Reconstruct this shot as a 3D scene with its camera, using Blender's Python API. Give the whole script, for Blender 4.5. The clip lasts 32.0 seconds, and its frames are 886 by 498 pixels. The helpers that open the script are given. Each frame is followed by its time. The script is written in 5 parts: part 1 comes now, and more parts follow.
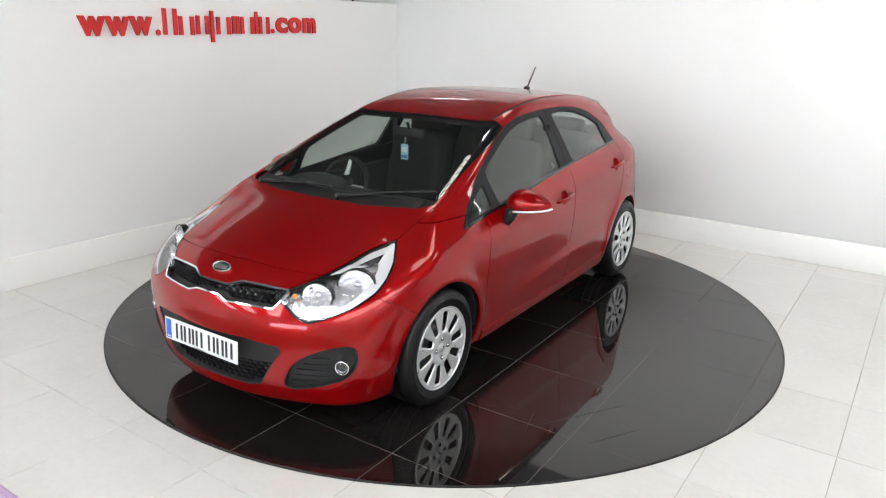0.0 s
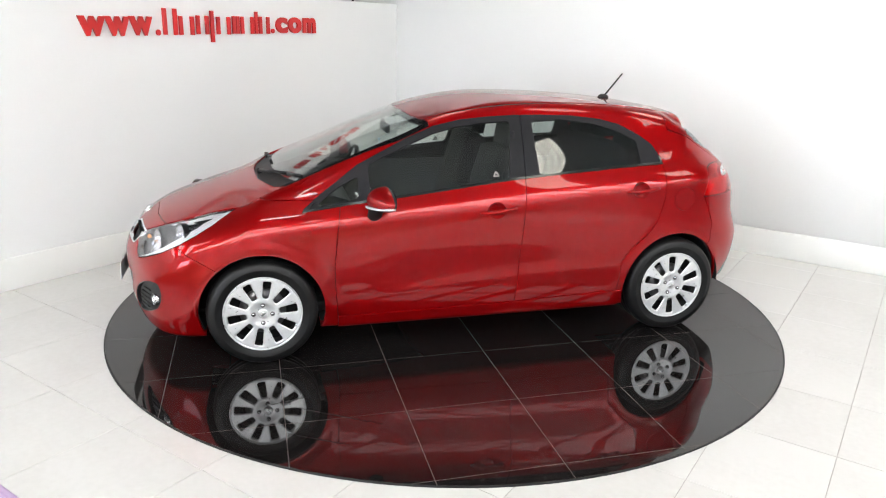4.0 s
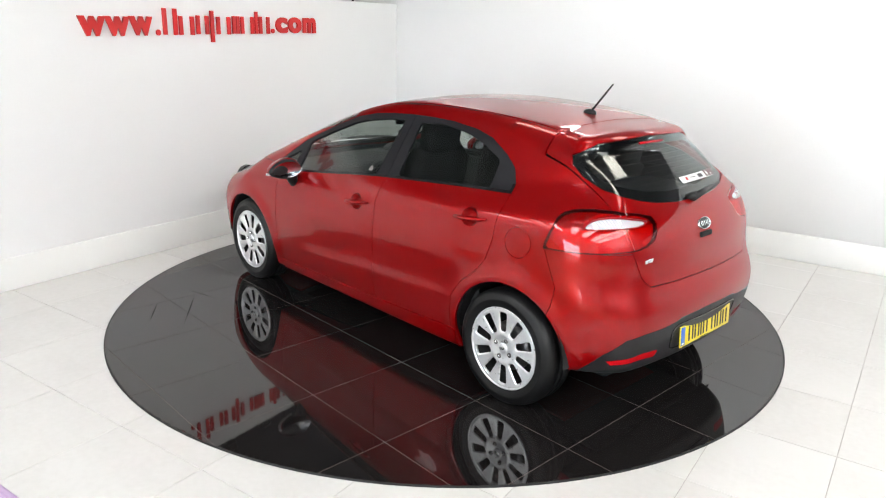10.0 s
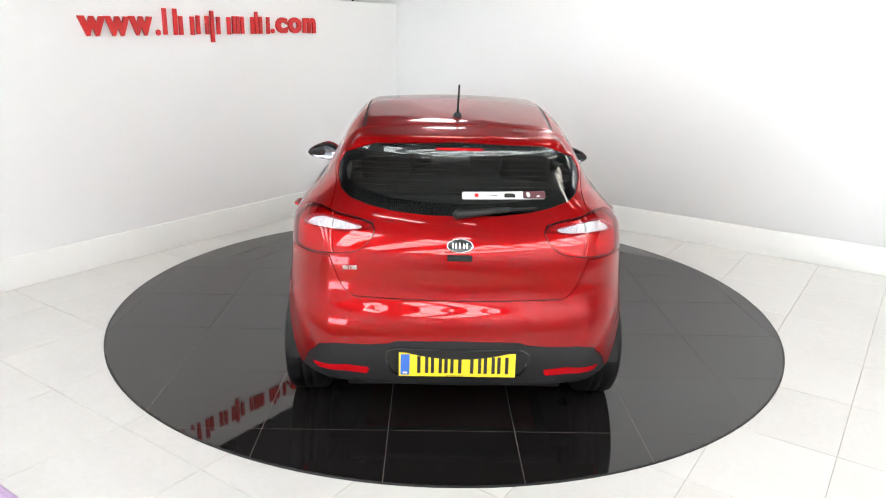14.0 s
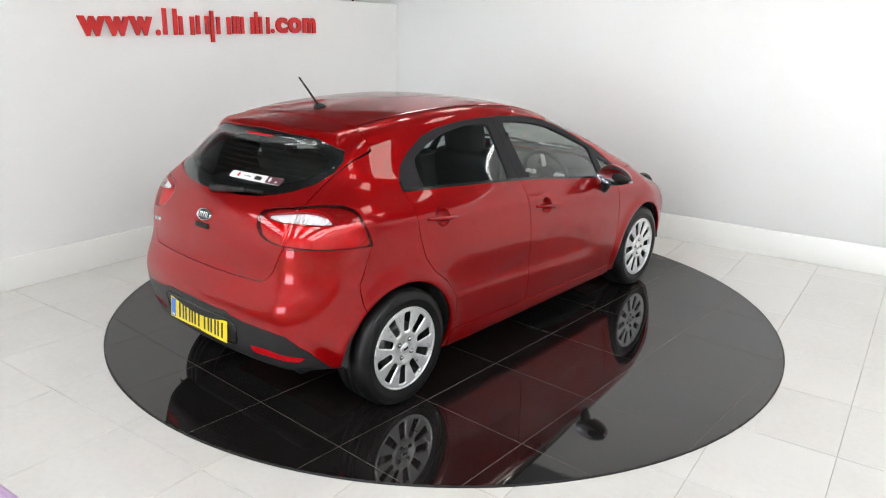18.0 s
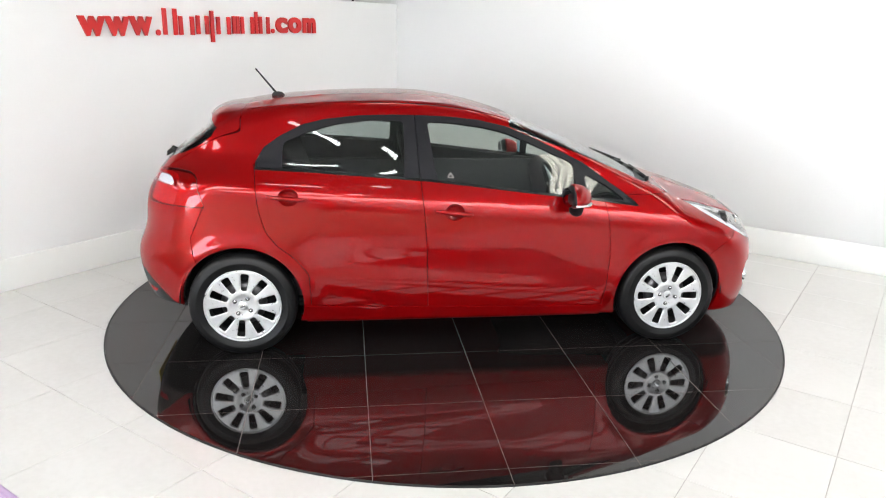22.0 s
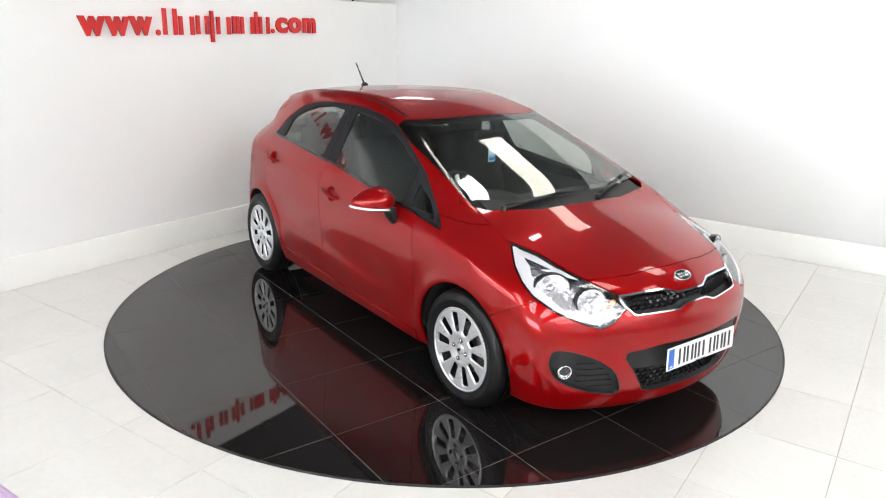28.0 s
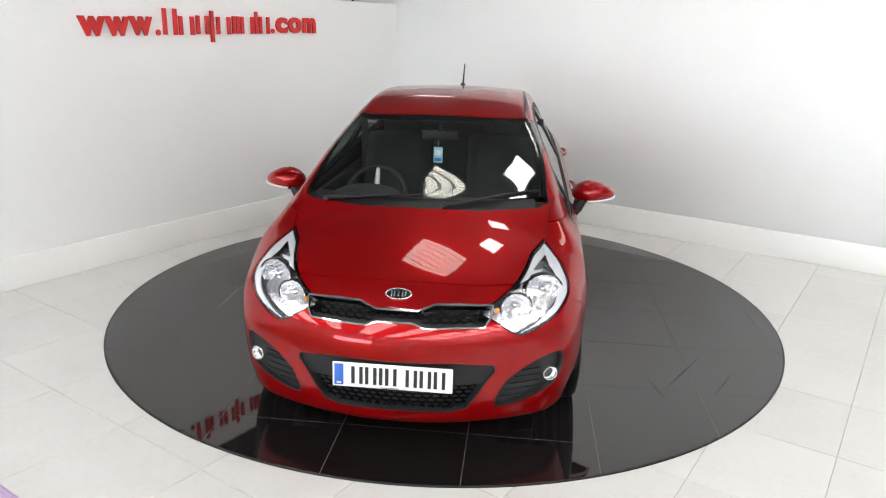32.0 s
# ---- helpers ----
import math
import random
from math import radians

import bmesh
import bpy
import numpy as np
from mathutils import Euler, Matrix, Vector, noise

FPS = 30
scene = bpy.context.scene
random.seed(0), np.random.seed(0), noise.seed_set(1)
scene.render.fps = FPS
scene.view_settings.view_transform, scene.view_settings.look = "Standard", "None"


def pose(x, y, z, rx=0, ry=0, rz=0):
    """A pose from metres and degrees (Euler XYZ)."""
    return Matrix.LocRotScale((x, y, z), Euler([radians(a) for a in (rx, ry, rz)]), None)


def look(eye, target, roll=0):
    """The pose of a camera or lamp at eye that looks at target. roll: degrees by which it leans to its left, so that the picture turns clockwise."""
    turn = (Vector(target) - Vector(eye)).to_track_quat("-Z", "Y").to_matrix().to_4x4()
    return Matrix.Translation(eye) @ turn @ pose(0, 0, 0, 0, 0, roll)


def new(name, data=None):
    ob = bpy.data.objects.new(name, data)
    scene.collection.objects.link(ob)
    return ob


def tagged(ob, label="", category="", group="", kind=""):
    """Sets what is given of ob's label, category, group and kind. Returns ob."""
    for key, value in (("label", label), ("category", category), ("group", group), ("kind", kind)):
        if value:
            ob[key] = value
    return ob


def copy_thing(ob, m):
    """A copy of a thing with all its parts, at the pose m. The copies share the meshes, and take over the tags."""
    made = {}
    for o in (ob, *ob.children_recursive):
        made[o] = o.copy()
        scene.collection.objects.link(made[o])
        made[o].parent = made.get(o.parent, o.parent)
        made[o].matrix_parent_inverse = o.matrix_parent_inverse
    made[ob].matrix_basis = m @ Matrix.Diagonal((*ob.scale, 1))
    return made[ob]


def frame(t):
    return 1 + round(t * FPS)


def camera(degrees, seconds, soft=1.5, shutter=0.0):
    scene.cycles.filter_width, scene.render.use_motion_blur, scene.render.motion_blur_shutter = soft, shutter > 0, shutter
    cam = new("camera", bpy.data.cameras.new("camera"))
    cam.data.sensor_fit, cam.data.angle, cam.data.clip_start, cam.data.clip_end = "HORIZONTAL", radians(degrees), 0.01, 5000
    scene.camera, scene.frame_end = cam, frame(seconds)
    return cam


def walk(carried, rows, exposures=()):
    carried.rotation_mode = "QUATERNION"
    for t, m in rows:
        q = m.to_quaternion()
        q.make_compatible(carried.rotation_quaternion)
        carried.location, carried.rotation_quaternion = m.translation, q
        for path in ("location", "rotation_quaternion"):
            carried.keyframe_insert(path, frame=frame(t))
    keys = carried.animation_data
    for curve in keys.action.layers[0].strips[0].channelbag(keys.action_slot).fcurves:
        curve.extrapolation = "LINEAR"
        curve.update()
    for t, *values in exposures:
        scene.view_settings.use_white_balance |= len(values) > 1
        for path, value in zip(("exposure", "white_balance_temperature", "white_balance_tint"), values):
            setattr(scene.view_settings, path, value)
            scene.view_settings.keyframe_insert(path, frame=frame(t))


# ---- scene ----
cam = camera(63.56, 32.0, soft=1.15)
EYE = Vector((0.0, -4.846, 1.835))
VIEW = look(EYE, EYE + Vector((-0.0045, 0.95727, -0.28915)), 1.41)
walk(cam, [(0.0, VIEW), (32.0, VIEW)], [(0.0, 0.60), (2.0, 0.60), (3.0, 0.82), (6.0, 0.84), (13.0, 0.86), (14.0, 0.86), (17.0, 0.60), (19.0, 0.60), (20.0, 0.86), (28.0, 0.86), (30.0, 0.80), (31.0, 0.64), (32.0, 0.62)])

# ---- turning of the table: seconds, degrees ----
TURN = [
    (0.0, 236.84), (2.0, 215.84), (4.0, 195.25), (6.0, 175.02), (8.0, 154.50), (10.0, 133.80), (12.0, 112.68), (14.0, 91.53), (16.0, 70.55), (18.0, 49.67), (20.0, 28.98), (22.0, 8.16), (24.0, -12.21), (26.0, -32.91), (28.0, -53.51), (30.0, -74.55), (32.0, -95.68),
]

# ---- light ----
world = bpy.data.worlds.new("hall")
world.use_nodes = True
world.node_tree.nodes["Background"].inputs["Color"].default_value = (0.9, 0.95, 1.0, 1)
world.node_tree.nodes["Background"].inputs["Strength"].default_value = 0.3
scene.world = world

# the hall is laid out along its floor joints: U runs along the wall behind, V along the lettered wall
ANG = radians(-33.9)
UX, UY = math.cos(ANG), math.sin(ANG)


def hall(u, v, z=0.0):
    return Vector((u * UX - v * UY, u * UY + v * UX, z))


HALL = Matrix.Rotation(ANG, 4, "Z")


# ---- materials ----
def material(name, colour, rough=0.5, metal=0.0, coat=0.0, emit=0.0, **more):
    m = bpy.data.materials.new(name)
    m.use_nodes = True
    b = m.node_tree.nodes["Principled BSDF"]
    b.inputs["Base Color"].default_value = (*colour, 1)
    b.inputs["Roughness"].default_value = rough
    b.inputs["Metallic"].default_value = metal
    b.inputs["Coat Weight"].default_value = coat
    b.inputs["Coat Roughness"].default_value = more.get("coat_rough", 0.03)
    b.inputs["IOR"].default_value = more.get("ior", 1.5)
    b.inputs["Specular IOR Level"].default_value = more.get("spec", 0.5)
    b.inputs["Transmission Weight"].default_value = more.get("glass", 0.0)
    if emit:
        b.inputs["Emission Color"].default_value = (*more.get("glow", colour), 1)
        b.inputs["Emission Strength"].default_value = emit
    return m


def nodes_of(m):
    return m.node_tree.nodes, m.node_tree.links, m.node_tree.nodes["Principled BSDF"]


def mottled(m, scale, dark, light, rough=None, bump=0.0, detail=6.0, second=7.0, random_by=0.0):
    """Two scales of noise between two colours, in object space, with optional roughness range and bump."""
    ns, ln, b = nodes_of(m)
    co = ns.new("ShaderNodeTexCoord")
    a = ns.new("ShaderNodeTexNoise")
    a.inputs["Scale"].default_value, a.inputs["Detail"].default_value = scale, detail
    c = ns.new("ShaderNodeTexNoise")
    c.inputs["Scale"].default_value, c.inputs["Detail"].default_value = scale * second, 3.0
    mix = ns.new("ShaderNodeMath")
    mix.operation = "MULTIPLY_ADD"
    where = co.outputs["Object"]
    if random_by:
        own, far = ns.new("ShaderNodeObjectInfo"), ns.new("ShaderNodeVectorMath")
        far.operation = "MULTIPLY_ADD"
        ln.new(own.outputs["Random"], far.inputs[0])
        far.inputs[1].default_value = (31.0, 17.0, 5.0)
        ln.new(where, far.inputs[2])
        where = far.outputs["Vector"]
    ln.new(where, a.inputs["Vector"])
    ln.new(where, c.inputs["Vector"])
    ln.new(c.outputs["Fac"], mix.inputs[0])
    mix.inputs[1].default_value = 0.45
    half = ns.new("ShaderNodeMath")
    half.operation = "MULTIPLY"
    half.inputs[1].default_value = 0.55
    ln.new(a.outputs["Fac"], half.inputs[0])
    ln.new(half.outputs[0], mix.inputs[2])
    fac = mix.outputs[0]
    if random_by:
        info = ns.new("ShaderNodeObjectInfo")
        add = ns.new("ShaderNodeMath")
        add.operation = "MULTIPLY_ADD"
        ln.new(info.outputs["Random"], add.inputs[0])
        add.inputs[1].default_value = random_by
        ln.new(fac, add.inputs[2])
        fac = add.outputs[0]
    ramp = ns.new("ShaderNodeValToRGB")
    ramp.color_ramp.elements[0].position, ramp.color_ramp.elements[1].position = 0.3, 0.7
    ramp.color_ramp.elements[0].color, ramp.color_ramp.elements[1].color = (*dark, 1), (*light, 1)
    ln.new(fac, ramp.inputs["Fac"])
    ln.new(ramp.outputs["Color"], b.inputs["Base Color"])
    if rough:
        r = ns.new("ShaderNodeMapRange")
        r.inputs["To Min"].default_value, r.inputs["To Max"].default_value = rough
        ln.new(a.outputs["Fac"], r.inputs["Value"])
        ln.new(r.outputs["Result"], b.inputs["Roughness"])
    if bump:
        bu = ns.new("ShaderNodeBump")
        bu.inputs["Strength"].default_value = bump
        bu.inputs["Distance"].default_value = 0.002
        ln.new(c.outputs["Fac"], bu.inputs["Height"])
        ln.new(bu.outputs["Normal"], b.inputs["Normal"])
    return m


PAINT = material("red_metallic_paint", (0.30, 0.0013, 0.0023), 0.29, 0.52, 0.78, spec=0.0, coat_rough=0.012)
BLACK = mottled(material("black_plastic", (0.012, 0.012, 0.013), 0.45, spec=0.35), 14.0, (0.010, 0.010, 0.011), (0.016, 0.016, 0.017), (0.4, 0.5), 0.10, second=60.0)
TRIM = mottled(material("satin_black_trim", (0.008, 0.008, 0.010), 0.5, spec=0.25), 9.0, (0.007, 0.007, 0.009), (0.010, 0.010, 0.0125), (0.45, 0.54), 0.03, second=80.0)
RUBBER = mottled(material("tyre_rubber", (0.006, 0.006, 0.006), 0.4, spec=0.28), 18.0, (0.0045, 0.0045, 0.0047), (0.0075, 0.0075, 0.008), (0.32, 0.46), 0.12, second=30.0)
ALLOY = mottled(material("silver_alloy", (0.70, 0.71, 0.72), 0.3, 0.6, 0.7), 40.0, (0.62, 0.63, 0.64), (0.74, 0.75, 0.76), (0.24, 0.34), second=20.0)
CHROME = material("chrome", (0.75, 0.76, 0.78), 0.06, 1.0)
DARK = material("dark_underside", (0.008, 0.008, 0.008), 0.8)
DISC = mottled(material("black_polished_tile", (0.010, 0.008, 0.008), 0.035, ior=1.6), 5.0, (0.007, 0.0064, 0.0064), (0.012, 0.0105, 0.0103), (0.015, 0.05), 0.015, second=9.0, random_by=0.15)
FLOOR = mottled(material("white_polished_tile", (0.52, 0.51, 0.49), 0.14), 2.2, (0.605, 0.594, 0.57), (0.665, 0.655, 0.632), (0.10, 0.22), 0.02, second=14.0, random_by=0.22)
WALL = mottled(material("white_wall_paint", (0.88, 0.885, 0.88), 0.6), 0.9, (0.868, 0.872, 0.868), (0.892, 0.897, 0.892), (0.5, 0.65), 0.05, second=120.0)
GROUT = mottled(material("grout", (0.3, 0.28, 0.26), 0.9), 6.0, (0.42, 0.40, 0.37), (0.50, 0.48, 0.45))
LETTER = mottled(material("red_acrylic", (0.62, 0.015, 0.015), 0.35), 5.0, (0.58, 0.013, 0.013), (0.66, 0.018, 0.018), (0.28, 0.4))
HALLGREY = mottled(material("hall_grey", (0.25, 0.25, 0.26), 0.8), 0.7, (0.55, 0.56, 0.58), (0.63, 0.64, 0.66), second=20.0)
LAMP = material("lamp_panel", (1, 1, 1), 0.5, emit=11.0, glow=(0.97, 1.0, 1.0))
DAYLIGHT = material("daylight", (0.6, 0.7, 0.9), 0.9, emit=6.0, glow=(0.82, 0.90, 1.0))
DIRTY = material("weathered_rooflight", (0.7, 0.66, 0.58), 0.6, emit=4.2, glow=(1.0, 0.95, 0.86))
FILL_SKYLIGHT = material("ivory_fill_rooflight", (0.8, 0.78, 0.72), 0.5, emit=7.0, glow=(0.97, 0.98, 0.998))
EDGING = material("mauve_plastic", (0.42, 0.30, 0.48), 0.4)
BEIGE = mottled(material("beige_floor", (0.45, 0.41, 0.30), 0.6), 1.5, (0.40, 0.36, 0.26), (0.50, 0.46, 0.34), second=20.0)
SKIRT = mottled(material("white_skirting", (0.84, 0.84, 0.81), 0.25), 1.5, (0.832, 0.832, 0.805), (0.846, 0.846, 0.82), (0.24, 0.28), second=20.0)
CEIL = mottled(material("ceiling_paint", (0.45, 0.45, 0.46), 0.9), 0.8, (0.25, 0.255, 0.27), (0.32, 0.325, 0.34), second=30.0)
DISC_GROUT = material("brown_grout", (0.16, 0.13, 0.12), 0.7)
SCUFF = material("dull_scuff", (0.004, 0.004, 0.004), 0.55)
LINING = material("inner_lining", (0.012, 0.012, 0.013), 0.7)
STEEL = mottled(material("brake_steel", (0.2, 0.2, 0.21), 0.4, 0.9), 30.0, (0.14, 0.13, 0.13), (0.26, 0.26, 0.27), (0.3, 0.5))
SILVER = material("silver_trim", (0.86, 0.87, 0.88), 0.3, 0.25, 0.5)
BRIGHT = material("lamp_reflector", (0.93, 0.93, 0.95), 0.16, 0.85)
LAMP_DARK = material("lamp_housing", (0.88, 0.88, 0.90), 0.22, 0.8)
AMBER = material("amber_plastic", (0.75, 0.28, 0.06), 0.15)
RED_LENS = material("red_lens", (0.42, 0.004, 0.008), 0.07, 0.0, 0.0, spec=0.35)
WIRE = material("dull_wire", (0.10, 0.06, 0.05), 0.5)
FRIT = material("black_glass_border", (0.0025, 0.0025, 0.003), 0.9, spec=0.0)
GLOSS_BLACK = material("gloss_black", (0.01, 0.01, 0.011), 0.12)
PLATE_WHITE = material("plate_white", (0.75, 0.76, 0.76), 0.3)
PLATE_YELLOW = material("plate_yellow", (0.78, 0.60, 0.02), 0.3)
PLATE_BLUE = material("plate_blue", (0.03, 0.13, 0.50), 0.3)
PLATE_BLACK = material("plate_black", (0.012, 0.012, 0.012), 0.4)
WHITE = material("white_plastic", (0.78, 0.78, 0.78), 0.4)
MIRROR = material("mirror_glass", (0.30, 0.31, 0.34), 0.01, 1.0)
FABRIC = mottled(material("dark_cloth", (0.014, 0.014, 0.015), 0.95), 12.0, (0.010, 0.010, 0.011), (0.019, 0.019, 0.020), None, 0.4, second=50.0)
DASH = mottled(material("dash_plastic", (0.03, 0.031, 0.033), 0.6), 10.0, (0.024, 0.025, 0.027), (0.036, 0.037, 0.040), (0.5, 0.7), 0.25, second=60.0)
HEADLINE = mottled(material("headlining_cloth", (0.2, 0.2, 0.195), 0.95), 6.0, (0.17, 0.17, 0.165), (0.23, 0.23, 0.225), None, 0.2, second=60.0)


def pane_glass(name, tint, extra=0.0):
    """Thin glass: tinted see-through with a mirror gloss that grows towards grazing angles."""
    m = bpy.data.materials.new(name)
    m.use_nodes = True
    ns, ln = m.node_tree.nodes, m.node_tree.links
    ns.remove(ns["Principled BSDF"])
    out = ns["Material Output"]
    t, g, mix, f = ns.new("ShaderNodeBsdfTransparent"), ns.new("ShaderNodeBsdfGlossy"), ns.new("ShaderNodeMixShader"), ns.new("ShaderNodeLayerWeight")
    t.inputs["Color"].default_value = (*tint, 1)
    g.inputs["Roughness"].default_value = 0.0
    g.inputs["Color"].default_value = (1, 1, 1, 1)
    f.inputs["Blend"].default_value = 0.5
    p, a = ns.new("ShaderNodeMath"), ns.new("ShaderNodeMath")
    p.operation, a.operation = "POWER", "MULTIPLY_ADD"
    p.inputs[1].default_value = 5.0
    a.inputs[1].default_value, a.inputs[2].default_value = 0.95, 0.043 + extra
    ln.new(f.outputs["Facing"], p.inputs[0])
    ln.new(p.outputs[0], a.inputs[0])
    ln.new(a.outputs[0], mix.inputs["Fac"])
    ln.new(t.outputs["BSDF"], mix.inputs[1])
    ln.new(g.outputs["BSDF"], mix.inputs[2])
    ln.new(mix.outputs["Shader"], out.inputs["Surface"])
    return m


GLASS = pane_glass("window_glass", (0.90, 0.93, 0.91))
DARK_GLASS = pane_glass("tinted_window_glass", (0.82, 0.85, 0.84))
CLEAR = pane_glass("lamp_lens", (0.97, 0.97, 0.98))
TAIL_RED = pane_glass("red_lamp_lens", (0.85, 0.02, 0.03))
RED_REFLECT = mottled(material("red_lamp_reflector", (0.9, 0.45, 0.45), 0.3, 0.15), 45.0, (0.80, 0.34, 0.34), (0.98, 0.58, 0.58), (0.2, 0.45), 0.15, second=3.0)
# upper lamp housing: depth and reflections put into a darker red
SHADED_RED = material("shaded_red_lamp_housing", (0.42, 0.10, 0.10), 0.3, 0.2)


def faceted(m, size, strength):
    """Small flat facets, as in a pressed lamp reflector."""
    ns, ln, b = nodes_of(m)
    co, v, bu = ns.new("ShaderNodeTexCoord"), ns.new("ShaderNodeTexVoronoi"), ns.new("ShaderNodeBump")
    v.feature = "F1"
    v.inputs["Scale"].default_value = 1.0 / size
    bu.inputs["Strength"].default_value, bu.inputs["Distance"].default_value = strength, 0.006
    ln.new(co.outputs["Object"], v.inputs["Vector"])
    ln.new(v.outputs["Distance"], bu.inputs["Height"])
    ln.new(bu.outputs["Normal"], b.inputs["Normal"])
    return m


faceted(BRIGHT, 0.022, 0.6)
faceted(LAMP_DARK, 0.030, 0.5)


def ribbed(m, pitch, strength):
    """Fine upright flutes, as in a moulded lamp lens."""
    ns, ln, b = nodes_of(m)
    co, w, bu = ns.new("ShaderNodeTexCoord"), ns.new("ShaderNodeTexWave"), ns.new("ShaderNodeBump")
    w.bands_direction = "Y"
    w.inputs["Scale"].default_value = 0.314 / pitch
    w.inputs["Distortion"].default_value = 0.6
    bu.inputs["Strength"].default_value, bu.inputs["Distance"].default_value = strength, 0.004
    ln.new(co.outputs["Object"], w.inputs["Vector"])
    ln.new(w.outputs["Fac"], bu.inputs["Height"])
    ln.new(bu.outputs["Normal"], b.inputs["Normal"])
    return m


CRYSTAL = ribbed(material("fluted_lamp_reflector", (0.80, 0.80, 0.82), 0.3, 0.05), 0.012, 0.7)
CARD = material("pale_blue_card", (0.30, 0.58, 0.72), 0.5)
STICKER_PALE = material("sticker_pale", (0.22, 0.20, 0.19), 0.5)
STICKER_DARK = material("sticker_dark", (0.10, 0.03, 0.04), 0.4)


# ---- mesh helpers ----
def link(name, me, mat, parent=None, label=""):
    ob = new(name, me)
    if mat and not me.materials:
        me.materials.append(mat)
    if parent:
        ob.parent = parent
    return tagged(ob, label)


def part(name, bm, mat, parent=None, label="", smooth=True):
    """One bmesh becomes one mesh object under its thing or part."""
    me = bpy.data.meshes.new(name)
    bm.to_mesh(me)
    bm.free()
    me.polygons.foreach_set("use_smooth", [smooth] * len(me.polygons))
    return link(name, me, mat, parent, label)


def box(x0, x1, y0, y1, z0, z1, bevel=0.0, bm=None, m=None):
    bm = bm or bmesh.new()
    made = bmesh.ops.create_cube(bm, size=1)["verts"]
    t = Matrix.Translation(((x0 + x1) / 2, (y0 + y1) / 2, (z0 + z1) / 2)) @ Matrix.Diagonal((x1 - x0, y1 - y0, z1 - z0, 1))
    bmesh.ops.transform(bm, matrix=(m or Matrix()) @ t, verts=made)
    if bevel:
        edges = {e for v in made for e in v.link_edges}
        bmesh.ops.bevel(bm, geom=list(edges), offset=bevel, segments=2, affect="EDGES", profile=0.5)
    return bm


def rod(a, b, r0, r1=None, n=16, bm=None):
    bm = bm or bmesh.new()
    a, b = Vector(a), Vector(b)
    made = bmesh.ops.create_cone(bm, cap_ends=True, segments=n, radius1=r0, radius2=r0 if r1 is None else r1, depth=(b - a).length)["verts"]
    turn = (b - a).to_track_quat("Z", "Y").to_matrix().to_4x4()
    bmesh.ops.transform(bm, matrix=Matrix.Translation((a + b) / 2) @ turn, verts=made)
    return bm


def lathe(profile, n=48, axis="Y", bm=None, closed=False):
    """Turns (radius, height) pairs round an axis."""
    bm = bm or bmesh.new()
    rings = []
    for r, h in profile:
        ring = []
        for i in range(n):
            a = 2 * math.pi * i / n
            p = (r * math.cos(a), h, r * math.sin(a)) if axis == "Y" else (r * math.cos(a), r * math.sin(a), h)
            ring.append(bm.verts.new(p))
        rings.append(ring)
    pairs = list(zip(rings, rings[1:])) + ([(rings[-1], rings[0])] if closed else [])
    for p, q in pairs:
        for i in range(n):
            bm.faces.new((p[i], p[(i + 1) % n], q[(i + 1) % n], q[i]))
    bmesh.ops.recalc_face_normals(bm, faces=bm.faces)
    return bm


def spline(x0, dx, ys):
    """A curve of even curvature through values at even steps, straight beyond the ends."""
    n = len(ys)
    m = np.zeros((n, n))
    r = np.zeros(n)
    for i in range(1, n - 1):
        m[i, i - 1:i + 2] = 1.0, 4.0, 1.0
        r[i] = 3.0 * (ys[i + 1] - ys[i - 1]) / dx
    m[0, 0] = m[-1, -1] = 1.0
    r[0], r[-1] = (ys[1] - ys[0]) / dx, (ys[-1] - ys[-2]) / dx
    d = np.linalg.solve(m, r)

    def f(x):
        q = np.clip((x - x0) / dx, 0, n - 1)
        i = np.minimum(q.astype(int), n - 2)
        t = q - i
        t2, t3 = t * t, t * t * t
        v = (2 * t3 - 3 * t2 + 1) * ys[i] + (t3 - 2 * t2 + t) * dx * d[i] + (3 * t2 - 2 * t3) * ys[i + 1] + (t3 - t2) * dx * d[i + 1]
        return v + np.minimum(x - x0, 0) * d[0] + np.maximum(x - x0 - (n - 1) * dx, 0) * d[-1]

    return f


def smooth_curve(*pts, soft=0.55):
    """A smooth function close to (x, value) pairs, straight beyond the ends; soft: how far kinks are ironed out."""
    xs = np.array([p[0] for p in pts], float)
    ys = np.array([p[1] for p in pts], float)
    width = soft * float(np.median(np.diff(xs)))
    lo, hi = xs[0] - 4 * width, xs[-1] + 4 * width
    n = int(np.ceil((hi - lo) / width)) + 1
    dx = (hi - lo) / (n - 1)
    s0, s1 = (ys[1] - ys[0]) / (xs[1] - xs[0]), (ys[-1] - ys[-2]) / (xs[-1] - xs[-2])
    at = lo + dx * np.arange(n)
    off = np.linspace(-3, 3, 61)
    w = np.exp(-off * off / 2)
    w /= w.sum()
    q = at[:, None] + off * width

    def ironed(v, a0, a1):
        return (np.interp(q, xs, v) + np.minimum(q - xs[0], 0) * a0 + np.maximum(q - xs[-1], 0) * a1) @ w

    fair = ironed(ys, s0, s1)
    # ironing cuts corners: give back, softly, what it took
    for _ in range(2):
        fair = fair + ironed(ys - np.interp(xs, at, fair), 0, 0)
    return spline(lo, dx, fair)


def smax(a, b, k):
    h = np.maximum(k - np.abs(a - b), 0) / k
    return np.maximum(a, b) + h * h * k * 0.25


def step(x, a, b):
    t = np.clip((x - a) / (b - a), 0, 1)
    return t * t * t * (10 - 15 * t + 6 * t * t)


